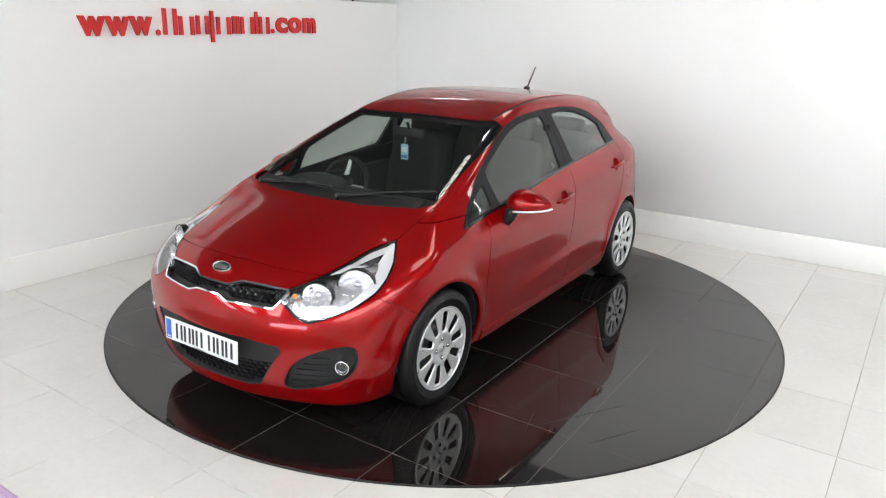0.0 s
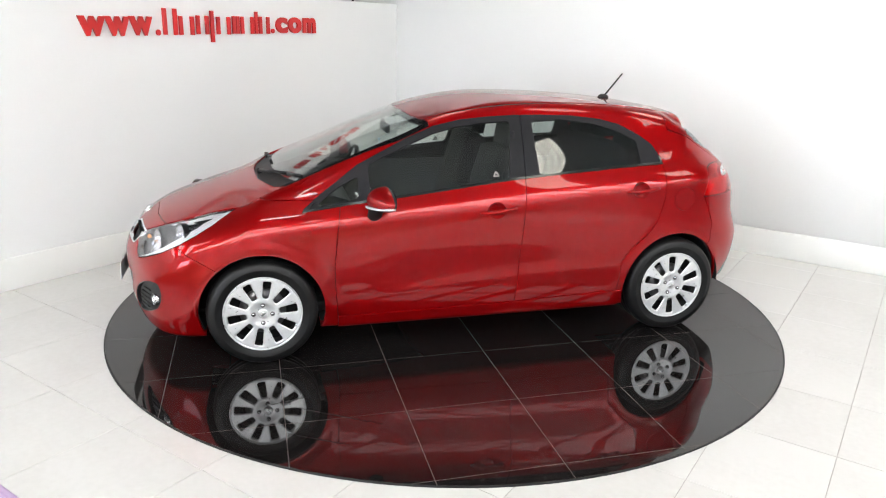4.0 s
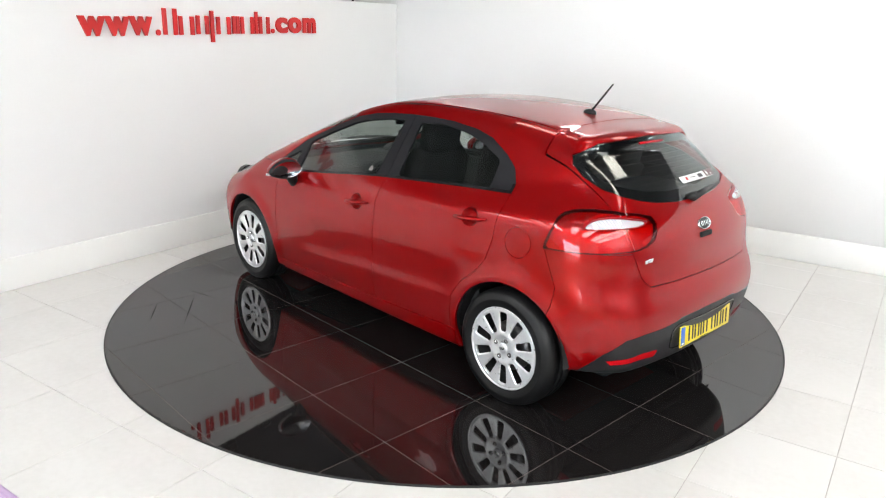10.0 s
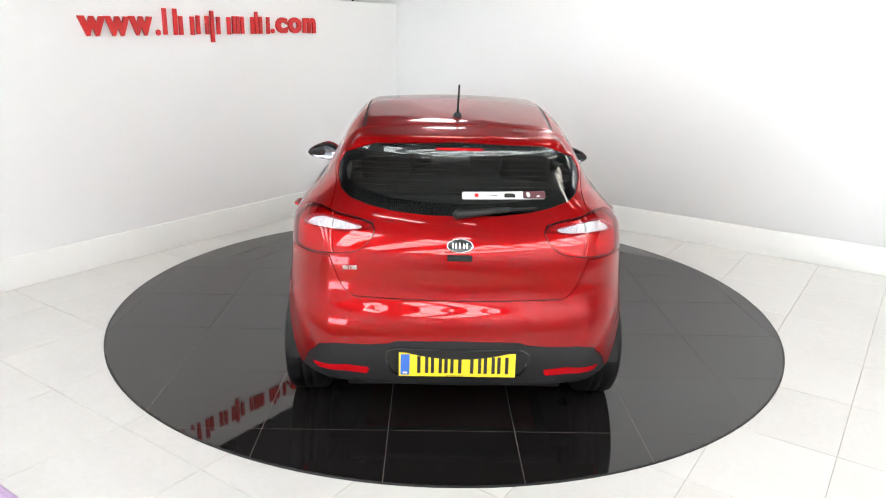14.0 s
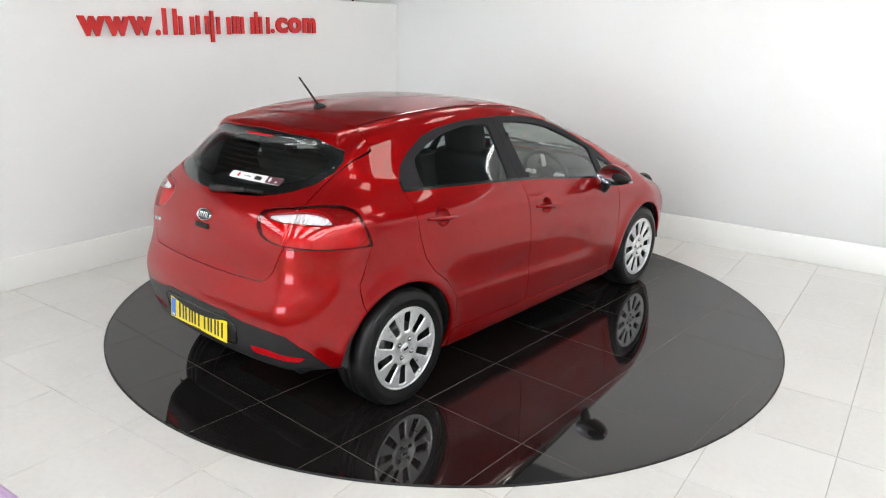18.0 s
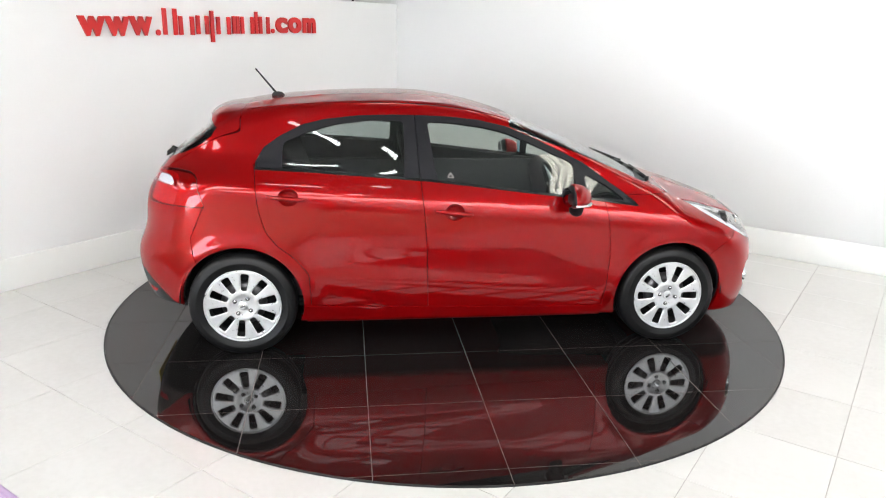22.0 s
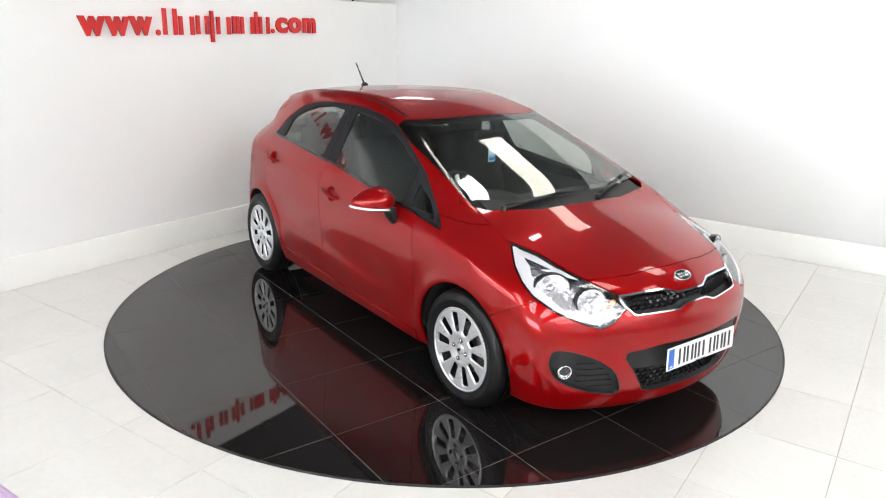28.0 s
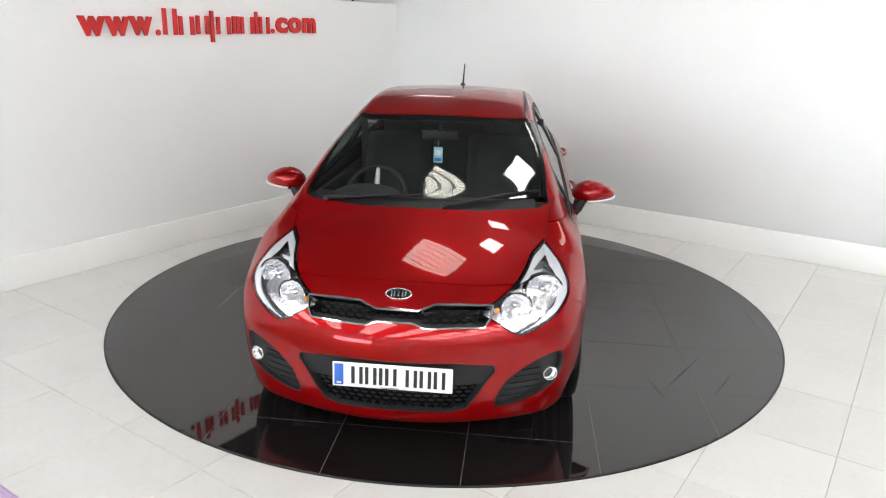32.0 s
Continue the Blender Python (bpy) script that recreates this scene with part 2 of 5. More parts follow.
# ---- the car's body as one smooth solid: below zero is inside ----
AXLE, HUB = 1.285, 0.305
z_top = smooth_curve((-1.95, 1.25), (-1.6, 1.345), (-1.45, 1.374), (-1.29, 1.401), (-1.1, 1.426), (-0.74, 1.455), (-0.36, 1.465), (-0.18, 1.459), (0.0, 1.437),
                     (0.2, 1.393), (0.4, 1.332), (0.6, 1.256), (0.8, 1.173), (1.03, 1.0765), (1.2, 1.0055), (1.32, 0.964), (1.42, 0.934),
                     (1.6, 0.878), (1.75, 0.825), (1.88, 0.775), (2.0, 0.715), (2.15, 0.60))
x_nose = smooth_curve((0.1, 2.0), (0.2, 2.045), (0.3, 2.075), (0.42, 2.085), (0.52, 2.085), (0.6, 2.07), (0.68, 2.035), (0.76, 1.985), (0.85, 1.90), (1.0, 1.78))
x_tail = smooth_curve((0.1, -1.80), (0.25, -1.87), (0.4, -1.925), (0.52, -1.945), (0.62, -1.94), (0.68, -1.912), (0.75, -1.89), (0.85, -1.88), (0.95, -1.85),
                      (1.05, -1.785), (1.12, -1.715), (1.2, -1.625), (1.32, -1.47), (1.45, -1.30))
low_side = smooth_curve((0.1, 0.770), (0.2, 0.803), (0.3, 0.826), (0.42, 0.843), (0.55, 0.852), (0.68, 0.8545), (0.8, 0.8475), (1.0, 0.831), (1.5, 0.824))
lean_in = smooth_curve((-0.1, 0.0), (0.0, 0.0), (0.06, 0.003), (0.12, 0.034), (0.2, 0.077), (0.3, 0.134), (0.4, 0.192), (0.5, 0.256))
taper = smooth_curve((-2.0, 0.12), (-1.8, 0.095), (-1.5, 0.048), (-1.2, 0.020), (-0.8, 0.004), (-0.4, 0.0), (0.9, 0.0), (1.2, 0.006), (1.5, 0.02), (1.7, 0.045), (1.9, 0.085), (2.1, 0.15))
taper_up = smooth_curve((-1.9, 0.16), (-1.6, 0.092), (-1.3, 0.062), (-1.0, 0.034), (-0.6, 0.012), (-0.2, 0.0), (0.6, 0.0), (1.1, 0.02), (1.5, 0.05))


crease = smooth_curve((-1.2, 0.50), (-0.88, 0.480), (-0.53, 0.459), (-0.21, 0.444), (0.21, 0.414), (0.63, 0.383), (1.0, 0.355))


def belt(x):
    return 0.955 - 0.078 * x


def solid(p):
    x, y, z = p[..., 0], np.abs(p[..., 1]), p[..., 2]
    front = step(x, 0.0, 0.5)
    hoodish = step(x, 1.15, 1.45)
    bow = x + (0.15 * front + 0.13 * hoodish - 0.05 * step(-x, 1.2, 1.5)) * y * y
    slope = 1.0 / np.sqrt(1.02 + 0.16 * step(x, -0.1, 0.3) - 0.08 * step(x, 1.2, 1.5))
    crown = 0.09 - 0.05 * front + 0.05 * hoodish
    f_top = (z - z_top(bow) + crown * y * y) * slope
    d = z - belt(x) + 0.12
    up = step(d, 0.0, 0.25)
    wide = low_side(z) - lean_in(d) - taper(x) - taper_up(x) * up
    for ax in (AXLE, -AXLE):
        r = np.sqrt((x - ax) ** 2 + (z - HUB) ** 2)
        wide = wide + 0.016 * np.exp(-((r - 0.36) / 0.055) ** 2) * step(z, 0.15, 0.4)
    # hollow of the lower doors over a crisp ledge
    mid = step(x, -1.10, -0.75) * (1 - step(x, 0.35, 0.75))
    over = z - crease(x)
    over = 0.5 * (over + np.sqrt(over * over + 0.014 ** 2))
    ledge = np.clip(over / 0.085, 0, 1)
    wide = wide - 0.0100 * mid * ledge * (2 - ledge) * (1 - step(over, 0.07, 0.32))
    f_side = (y - wide) * (0.97 - 0.14 * step(d, 0.0, 0.2))
    f_nose = (x - x_nose(z) + 0.42 * y * y + 0.10 * y ** 6) * 0.88
    f_tail = (x_tail(z) + 0.14 * y * y + 0.25 * y ** 6 - x) * (0.93 - 0.18 * step(z, 0.85, 1.05))
    # roof spoiler over the rear glass
    under = z_top(bow) - crown * y * y - 0.05 - 0.12 * np.maximum(-1.2 - x, 0) - z
    f_lip = smax(-1.525 + 0.25 * y * y + 0.5 * y ** 6 - x, under, 0.012)
    f_tail = -smax(-f_tail, -f_lip, 0.02)
    f_low = (0.178 + 0.105 * step(-x, 1.35, 1.68) - 0.02 * step(x, 1.3, 1.7)) - z
    k = 0.05 + 0.03 * step(-x, 0.9, 1.3) + 0.10 * step(x, 1.1, 1.7)
    f = smax(f_top, f_side, k)
    f = smax(f, f_nose, 0.10)
    f = smax(f, f_tail, 0.09 + 0.13 * step(y, 0.35, 0.7) * (1 - step(z, 1.1, 1.3)))
    return smax(f, f_low, 0.03)


def gradient(p, h=0.0015):
    g = np.empty_like(p)
    for i in range(3):
        e = np.zeros(3)
        e[i] = h
        g[:, i] = solid(p + e) - solid(p - e)
    return g / (2 * h)


class Skin:
    """Points, normals and triangles of a piece of surface."""

    def __init__(self, v, n, t):
        self.v, self.n, self.t = v, n, t

    def split(self, d):
        """Cuts along d = 0, d given at the points: the pieces below and above."""
        d = np.where(np.abs(d) < 1e-6, 1e-6, d)
        v, n, t = self.v, self.n, self.t
        s = d[t] < 0
        c = s.sum(1)
        below, above = [t[c == 3]], [t[c == 0]]
        mixed = t[(c == 1) | (c == 2)]
        if len(mixed):
            sm = d[mixed] < 0
            one = np.where(sm.sum(1) == 1, True, False)
            odd = np.where(one, sm.argmax(1), (~sm).argmax(1))
            r = np.arange(len(mixed))
            a, b, e = mixed[r, odd], mixed[r, (odd + 1) % 3], mixed[r, (odd + 2) % 3]
            pairs = np.sort(np.concatenate([np.stack([a, b], 1), np.stack([a, e], 1)]), 1)
            u, inv = np.unique(pairs, axis=0, return_inverse=True)
            inv = inv.ravel()
            w = (d[u[:, 0]] / (d[u[:, 0]] - d[u[:, 1]]))[:, None]
            nv = v[u[:, 0]] * (1 - w) + v[u[:, 1]] * w
            nn = n[u[:, 0]] * (1 - w) + n[u[:, 1]] * w
            nn /= np.linalg.norm(nn, axis=1)[:, None]
            ab, ae = inv[: len(a)] + len(v), inv[len(a):] + len(v)
            v, n = np.concatenate([v, nv]), np.concatenate([n, nn])
            tip = np.stack([a, ab, ae], 1)
            rest = np.concatenate([np.stack([ab, b, e], 1), np.stack([ab, e, ae], 1)])
            two = np.concatenate([one, one])
            below += [tip[one], rest[~two]]
            above += [tip[~one], rest[two]]
        return Skin(v, n, np.concatenate(below)).packed(), Skin(v, n, np.concatenate(above)).packed()

    def packed(self):
        if not len(self.t):
            return Skin(self.v[:0], self.n[:0], self.t)
        u, inv = np.unique(self.t, return_inverse=True)
        return Skin(self.v[u], self.n[u], inv.reshape(-1, 3))

    def largest(self):
        """The largest of the pieces that hang together."""
        lab = np.arange(len(self.v))
        while True:
            low = lab[self.t].min(1)
            new_lab = lab.copy()
            for k in range(3):
                np.minimum.at(new_lab, self.t[:, k], low)
            if (new_lab == lab).all():
                break
            lab = new_lab
        of = lab[self.t[:, 0]]
        names, count = np.unique(of, return_counts=True)
        return Skin(self.v, self.n, self.t[of == names[count.argmax()]]).packed()

    def inside(self, f):
        return self.split(f(self.v))[0]

    def band(self, fn, a, b):
        """The piece where fn lies between a and b."""
        s = self.split(fn(self.v) - b)[0]
        return s.split(fn(s.v) - a)[1]

    def mirrored(self):
        m = np.array([1.0, -1.0, 1.0])
        return Skin(self.v * m, self.n * m, self.t[:, ::-1])

    def joined(self, o):
        return Skin(np.concatenate([self.v, o.v]), np.concatenate([self.n, o.n]), np.concatenate([self.t, o.t + len(self.v)]))

    def both(self):
        """The piece and its mirror image, welded along the middle."""
        m = self.joined(self.mirrored())
        key = np.round(m.v, 5)
        key[:, 1] = np.where(np.abs(key[:, 1]) < 2e-5, 0, key[:, 1])
        _, first, inv = np.unique(key, axis=0, return_index=True, return_inverse=True)
        return Skin(m.v[first], m.n[first], inv.ravel()[m.t])

    def moved(self, d):
        return Skin(self.v + self.n * d, self.n, self.t)

    def mesh(self, name, thick=0.0, flip=False):
        v, n, t = self.v, self.n, self.t
        t = t[(t[:, 0] != t[:, 1]) & (t[:, 1] != t[:, 2]) & (t[:, 0] != t[:, 2])]
        if len(t):
            t = t[np.unique(np.sort(t, 1), axis=0, return_index=True)[1]]
        if thick:
            e = np.concatenate([t[:, [0, 1]], t[:, [1, 2]], t[:, [2, 0]]])
            _, inv, cnt = np.unique(np.sort(e, 1), axis=0, return_inverse=True, return_counts=True)
            rim = e[cnt[inv.ravel()] == 1]
            k = len(v)
            inner = v - n * thick
            a, b = rim[:, 0], rim[:, 1]
            wall_v = np.concatenate([v[a], v[b], inner[a], inner[b]])
            m = len(a)
            across = np.cross(v[b] - v[a], n[a])
            across /= np.maximum(np.linalg.norm(across, axis=1), 1e-9)[:, None]
            out = across * 0.8 + n[a] * 0.2
            r = np.arange(m) + 2 * k
            walls = np.concatenate([np.stack([r + m, r, r + 2 * m], 1), np.stack([r + m, r + 2 * m, r + 3 * m], 1)])
            v = np.concatenate([v, inner, wall_v])
            n = np.concatenate([n, -n, out, out, across, across])
            t = np.concatenate([t, t[:, ::-1] + k, walls])
        me = bpy.data.meshes.new(name)
        me.from_pydata(v.tolist(), [], t.tolist(), shade_flat=False)
        bad = np.linalg.norm(n, axis=1) < 0.5
        n = np.where(bad[:, None] | ~np.isfinite(n), np.array([0.0, 0.0, 1.0]), n)
        me.validate()
        me.update()
        me.normals_split_custom_set_from_vertices(n.tolist())
        return me


def body_skin(h):
    lo, hi = np.array([-2.04, -h, 0.10]), np.array([2.16, 0.93, 1.52])
    size = np.ceil((hi - lo) / h).astype(int) + 1
    g = np.stack(np.meshgrid(*[lo[i] + h * np.arange(size[i]) for i in range(3)], indexing="ij"), -1)
    f = solid(g)
    s = f < 0
    corner = [(a, b, c) for a in (0, 1) for b in (0, 1) for c in (0, 1)]
    n0, n1, n2 = size - 1

    def at(arr, o):
        return arr[o[0]:o[0] + n0, o[1]:o[1] + n1, o[2]:o[2] + n2]

    count = sum(at(s, o).astype(int) for o in corner)
    cells = np.argwhere((count > 0) & (count < 8))
    total, hits = np.zeros((len(cells), 3)), np.zeros(len(cells))
    for o in corner:
        for ax in range(3):
            if o[ax] == 0:
                q = list(o)
                q[ax] = 1
                ia, ib = cells + np.array(o), cells + np.array(q)
                fa, fb = f[tuple(ia.T)], f[tuple(ib.T)]
                cut = (fa < 0) != (fb < 0)
                w = np.where(cut, fa / np.where(fa == fb, 1, fa - fb), 0)[:, None]
                total += np.where(cut[:, None], lo + h * (ia * (1 - w) + ib * w), 0)
                hits += cut
    v = total / hits[:, None]
    index = -np.ones((n0, n1, n2), int)
    index[tuple(cells.T)] = np.arange(len(cells))
    quads = []
    for ax in range(3):
        b, c = (ax + 1) % 3, (ax + 2) % 3
        fwd = np.zeros(3, int)
        fwd[ax] = 1
        i = np.argwhere(s[:-1, :-1, :-1] != s[tuple(slice(1, None) if k == ax else slice(0, -1) for k in range(3))])
        i = i[(i[:, b] > 0) & (i[:, c] > 0)]
        eb, ec = np.zeros(3, int), np.zeros(3, int)
        eb[b], ec[c] = 1, 1
        q = np.stack([index[tuple(k.T)] for k in (i - eb - ec, i - ec, i, i - eb)], 1)
        inside = s[tuple(i.T)]
        q = np.where(inside[:, None], q, q[:, ::-1])
        quads.append(q[(q >= 0).all(1)])
    q = np.concatenate(quads)
    for _ in range(4):
        g1 = gradient(v)
        move = (solid(v) / np.maximum((g1 * g1).sum(1), 0.05))[:, None] * g1
        v = v - np.clip(move, -0.01, 0.01)
    n = gradient(v)
    n /= np.linalg.norm(n, axis=1)[:, None]
    # the shorter diagonal
    da = np.linalg.norm(v[q[:, 0]] - v[q[:, 2]], axis=1) < np.linalg.norm(v[q[:, 1]] - v[q[:, 3]], axis=1)
    t = np.concatenate([q[da][:, [0, 1, 2]], q[da][:, [0, 2, 3]], q[~da][:, [0, 1, 3]], q[~da][:, [1, 2, 3]]])
    return Skin(v, n, t).split(-v[:, 1])[0]


# ---- the hall ----
U_WALL, V_WALL, EDGE = -2.57, 2.70, -2.93
FLOOR_Z = -0.008
CEILING = 5.5
LINES_U = [-2.57, -2.06, -1.46, -0.863, -0.263, 0.337, 0.93, 1.50, 2.08, 2.60, 3.2, 3.8, 4.4, 5.0, 5.6]
LINES_V = [EDGE, -2.37, -1.77, -1.17, -0.57, 0.03, 0.63, 1.23, 1.83, 2.43, 2.70]


def placed(ob, label, category, kind="structure", m=None):
    if m is not None:
        ob.matrix_basis = m
    return tagged(ob, label, category, kind=kind)


def build_hall():
    slab = placed(part("floor", box(U_WALL, 9.5, EDGE, V_WALL, -0.16, FLOOR_Z - 0.004), GROUT), "raised showroom floor laid with large polished white tiles", "floor", m=HALL)
    shapes = {}
    for u0, u1 in zip(LINES_U, LINES_U[1:]):
        for v0, v1 in zip(LINES_V, LINES_V[1:]):
            key = (round(u1 - u0, 3), round(v1 - v0, 3))
            if key not in shapes:
                bm = box(0.0016, key[0] - 0.0016, 0.0016, key[1] - 0.0016, -0.006, 0.0)
                bmesh.ops.bevel(bm, geom=[e for e in bm.edges if all(v.co.z > -0.001 for v in e.verts)], offset=0.0008, segments=1, affect="EDGES")
                me = bpy.data.meshes.new("tile")
                bm.to_mesh(me)
                bm.free()
                me.materials.append(FLOOR)
                shapes[key] = me
            t = new("tile", shapes[key])
            t.parent = slab
            t.location = (u0, v0, FLOOR_Z)
    placed(part("floor_far", box(5.6, 9.5, EDGE, V_WALL, -0.15, FLOOR_Z), FLOOR), "polished white floor continuing along the hall", "floor", m=HALL)
    placed(part("trim", box(U_WALL - 4, 9.5, EDGE - 0.03, EDGE, -0.15, FLOOR_Z + 0.004, 0.004), EDGING), "mauve plastic edging along the platform", "edging", m=HALL)
    placed(part("ground", box(-8, 9.5, -14.8, EDGE - 0.03, -0.3, -0.12), BEIGE), "beige hall floor below the raised platform", "floor", m=HALL)
    placed(part("ground_behind", box(-8, U_WALL - 0.12, EDGE, V_WALL, -0.3, -0.12), BEIGE), "beige hall floor behind the partition", "floor", m=HALL)
    placed(part("wall_west", box(U_WALL - 0.12, U_WALL, -6.5, V_WALL, -0.12, 2.13, 0.004), WALL), "smooth white painted partition with red lettering", "wall", m=HALL)
    placed(part("wall_north", box(-8, 9.5, V_WALL, V_WALL + 0.15, -0.3, 3.0), WALL), "tall smooth white painted wall", "wall", m=HALL)
    for n, b in (("skirting_west", (U_WALL, U_WALL + 0.012, -6.5, V_WALL - 0.012)), ("skirting_north", (U_WALL, 9.5, V_WALL - 0.012, V_WALL))):
        placed(part(n, box(*b, FLOOR_Z, 0.23, 0.004), SKIRT), "tall white tiled skirting along the wall", "skirting", m=HALL)
    placed(part("ground_beyond", box(-8, 9.5, V_WALL + 0.15, 8, -0.3, -0.12), BEIGE), "beige hall floor beyond the tall white wall", "floor", m=HALL)
    # unseen outer walls, added to close the hall and bounce its light
    placed(part("wall_far_north", box(-8, 9.5, 8, 8.2, -0.3, CEILING), HALLGREY), "plain grey far wall, unseen, added to close the hall", "wall", m=HALL)
    placed(part("wall_east", box(9.5, 9.7, -14.2, 8.2, -0.3, CEILING), HALLGREY), "plain grey end wall, unseen, added to close the hall", "wall", m=HALL)
    bm = box(-8, -1.4, -14.2, -14, -0.3, CEILING)
    box(2.8, 9.7, -14.2, -14, -0.3, CEILING, bm=bm)
    box(-1.4, 2.8, -14.2, -14, 2.2, CEILING, bm=bm)
    placed(part("wall_south", bm, HALLGREY, smooth=False), "plain grey back wall with a wide doorway, unseen, added to close the hall", "wall", m=HALL)
    placed(part("backdrop", box(-1.9, 3.3, -14.7, -14.6, -0.3, 2.7), DAYLIGHT), "pale blue daylight outside the wide doorway", "daylight", m=HALL)
    jamb = new("door_1")
    placed(jamb, "wide doorway with slim white posts", "doorway", m=HALL)
    for u in (-1.4, 0.0, 1.4, 2.74):
        part("post", box(u, u + 0.06, -14.16, -14.06, -0.12, 2.2, 0.004), WHITE, jamb)
    part("head", box(-1.34, 2.74, -14.16, -14.06, 2.14, 2.2, 0.004), WHITE, jamb)
    placed(part("wall_far_west", box(-8.2, -8, -14.2, 8.2, -0.3, CEILING), HALLGREY), "plain grey side wall, unseen, added to close the hall", "wall", m=HALL)
    placed(part("ceiling", box(-8.2, 9.7, -14.8, 8.2, CEILING, CEILING + 0.2), CEIL), "pale ceiling above the hall", "ceiling", m=HALL)



def shared(name, bm, mat):
    me = bpy.data.meshes.new(name)
    bm.to_mesh(me)
    bm.free()
    me.materials.append(mat)
    return me


def build_lights():
    """Corrugated rooflights set in the ceiling, most of them added to brighten the hall, and two small square panels.
    """
    ns, ln, b = nodes_of(DIRTY)
    spots_of = ns.new("ShaderNodeTexNoise")
    spots_of.inputs["Scale"].default_value, spots_of.inputs["Detail"].default_value = 9.0, 8.0
    ramp = ns.new("ShaderNodeMapRange")
    ramp.inputs["From Min"].default_value, ramp.inputs["From Max"].default_value = 0.30, 0.46
    ramp.inputs["To Min"].default_value, ramp.inputs["To Max"].default_value = 2.0, 4.4
    where = ns.new("ShaderNodeTexCoord")
    ln.new(where.outputs["Object"], spots_of.inputs["Vector"])
    ln.new(spots_of.outputs["Fac"], ramp.inputs["Value"])
    ln.new(ramp.outputs["Result"], b.inputs["Emission Strength"])
    frame_me = shared("frame", box(-0.66, 0.66, -0.43, 0.43, 0.0, 0.05, 0.006), HALLGREY)
    rib = shared("rib", box(-0.62, 0.62, -0.043, 0.043, -0.02, 0.0, 0.012), FILL_SKYLIGHT)
    small_frame = shared("frame", box(-0.25, 0.25, -0.25, 0.25, 0.0, 0.04, 0.006), WHITE)
    small_panel = shared("panel", box(-0.22, 0.22, -0.22, 0.22, -0.012, 0.0, 0.004), LAMP)
    spots = [(-0.82, 1.1), (-0.15, 4.2), (2.95, 0.6), (2.95, 3.7), (5.1, 2.0), (5.1, -0.9)]
    # unseen rooflights added round the hall to raise its light
    spots += [(u, -12.8 + 1.05 * j) for u in (-6.6, -4.0, -1.4, 1.6, 4.2, 6.8) for j in range(7)]
    spots += [(8.75, -5.4 + 1.1 * j) for j in range(7)] + [(7.3, -5.4 + 1.1 * j) for j in range(6)] + [(8.6, -12.8 + 1.05 * j) for j in range(7)]
    spots += [(u, 7.2) for u in (-5.2, -1.6, 2.0, 5.6)]
    dirty_rib = shared("rib", box(-0.62, 0.62, -0.043, 0.043, -0.02, 0.0, 0.012), DIRTY)
    for few, me, label in ((spots[:6], dirty_rib, "weathered ivory corrugated rooflight with specks of dirt"), (spots[6:], rib, "unseen ivory corrugated rooflight panel added to brighten the hall")):
        first = None
        for u, v in few:
            m = HALL @ pose(u, v, CEILING - 0.05)
            if first is None:
                first = new("rooflight")
                first.matrix_basis = m
                tagged(first, label, "rooflight", "hall rooflights")
                f = new("frame", frame_me)
                f.parent = first
                for i in range(7):
                    t = new("rib", me)
                    t.parent, t.location = first, (0, -0.36 + 0.12 * i, 0)
            else:
                copy_thing(first, m)
    first = None
    for u, v in ((-0.05, 2.3), (4.2, -5.2)):
        m = HALL @ pose(u, v, CEILING - 0.04)
        if first is None:
            first = new("ceiling_panel_light")
            first.matrix_basis = m
            tagged(first, "small square white ceiling light panel", "ceiling light", "square ceiling panels")
            for n, me in (("frame", small_frame), ("panel", small_panel)):
                new(n, me).parent = first
        else:
            copy_thing(first, m)


def build_battens():
    """A slim two-tube fitting over the turntable."""
    m = new("batten_light")
    m.matrix_basis = HALL @ pose(1.35, -3.6, CEILING - 0.05)
    tagged(m, "slim white ceiling batten with two bright tubes", "ceiling light")
    part("body", box(-0.62, 0.62, -0.055, 0.055, 0.0, 0.04, 0.006), WHITE, m)
    for y in (-0.03, 0.03):
        part("tube", rod((-0.60, y, -0.024), (0.60, y, -0.024), 0.02, n=10), LAMP, m)
    m = new("bulkhead_light")
    m.matrix_basis = HALL @ pose(2.75, -3.1, CEILING - 0.05)
    tagged(m, "small oblong white bulkhead light on the ceiling", "ceiling light")
    part("body", box(-0.19, 0.19, -0.06, 0.06, 0.0, 0.05, 0.006), WHITE, m)
    part("diffuser", box(-0.17, 0.17, -0.04, 0.04, -0.02, 0.0, 0.008), LAMP, m)


LETTERS = [
    ("w", -1.060, -0.837, 1.752, 1.895), ("w", -0.851, -0.638, 1.754, 1.898), ("w", -0.652, -0.441, 1.760, 1.904), (".", -0.420, -0.375, 1.762, 1.808),
    ("k", -0.354, -0.212, 1.768, 1.973), ("e", -0.205, -0.050, 1.769, 1.917), ("n", -0.036, 0.100, 1.776, 1.927), ("j", 0.112, 0.160, 1.712, 1.970), ("e", 0.172, 0.330, 1.778, 1.924),
    ("r", 0.342, 0.428, 1.785, 1.933), ("v", 0.434, 0.594, 1.786, 1.932), ("i", 0.603, 0.635, 1.788, 1.979), ("s", 0.645, 0.780, 1.789, 1.938),
    (".", 0.792, 0.836, 1.795, 1.836), ("c", 0.850, 1.003, 1.797, 1.939), ("o", 1.006, 1.186, 1.799, 1.944), ("m", 1.201, 1.379, 1.802, 1.945),
]


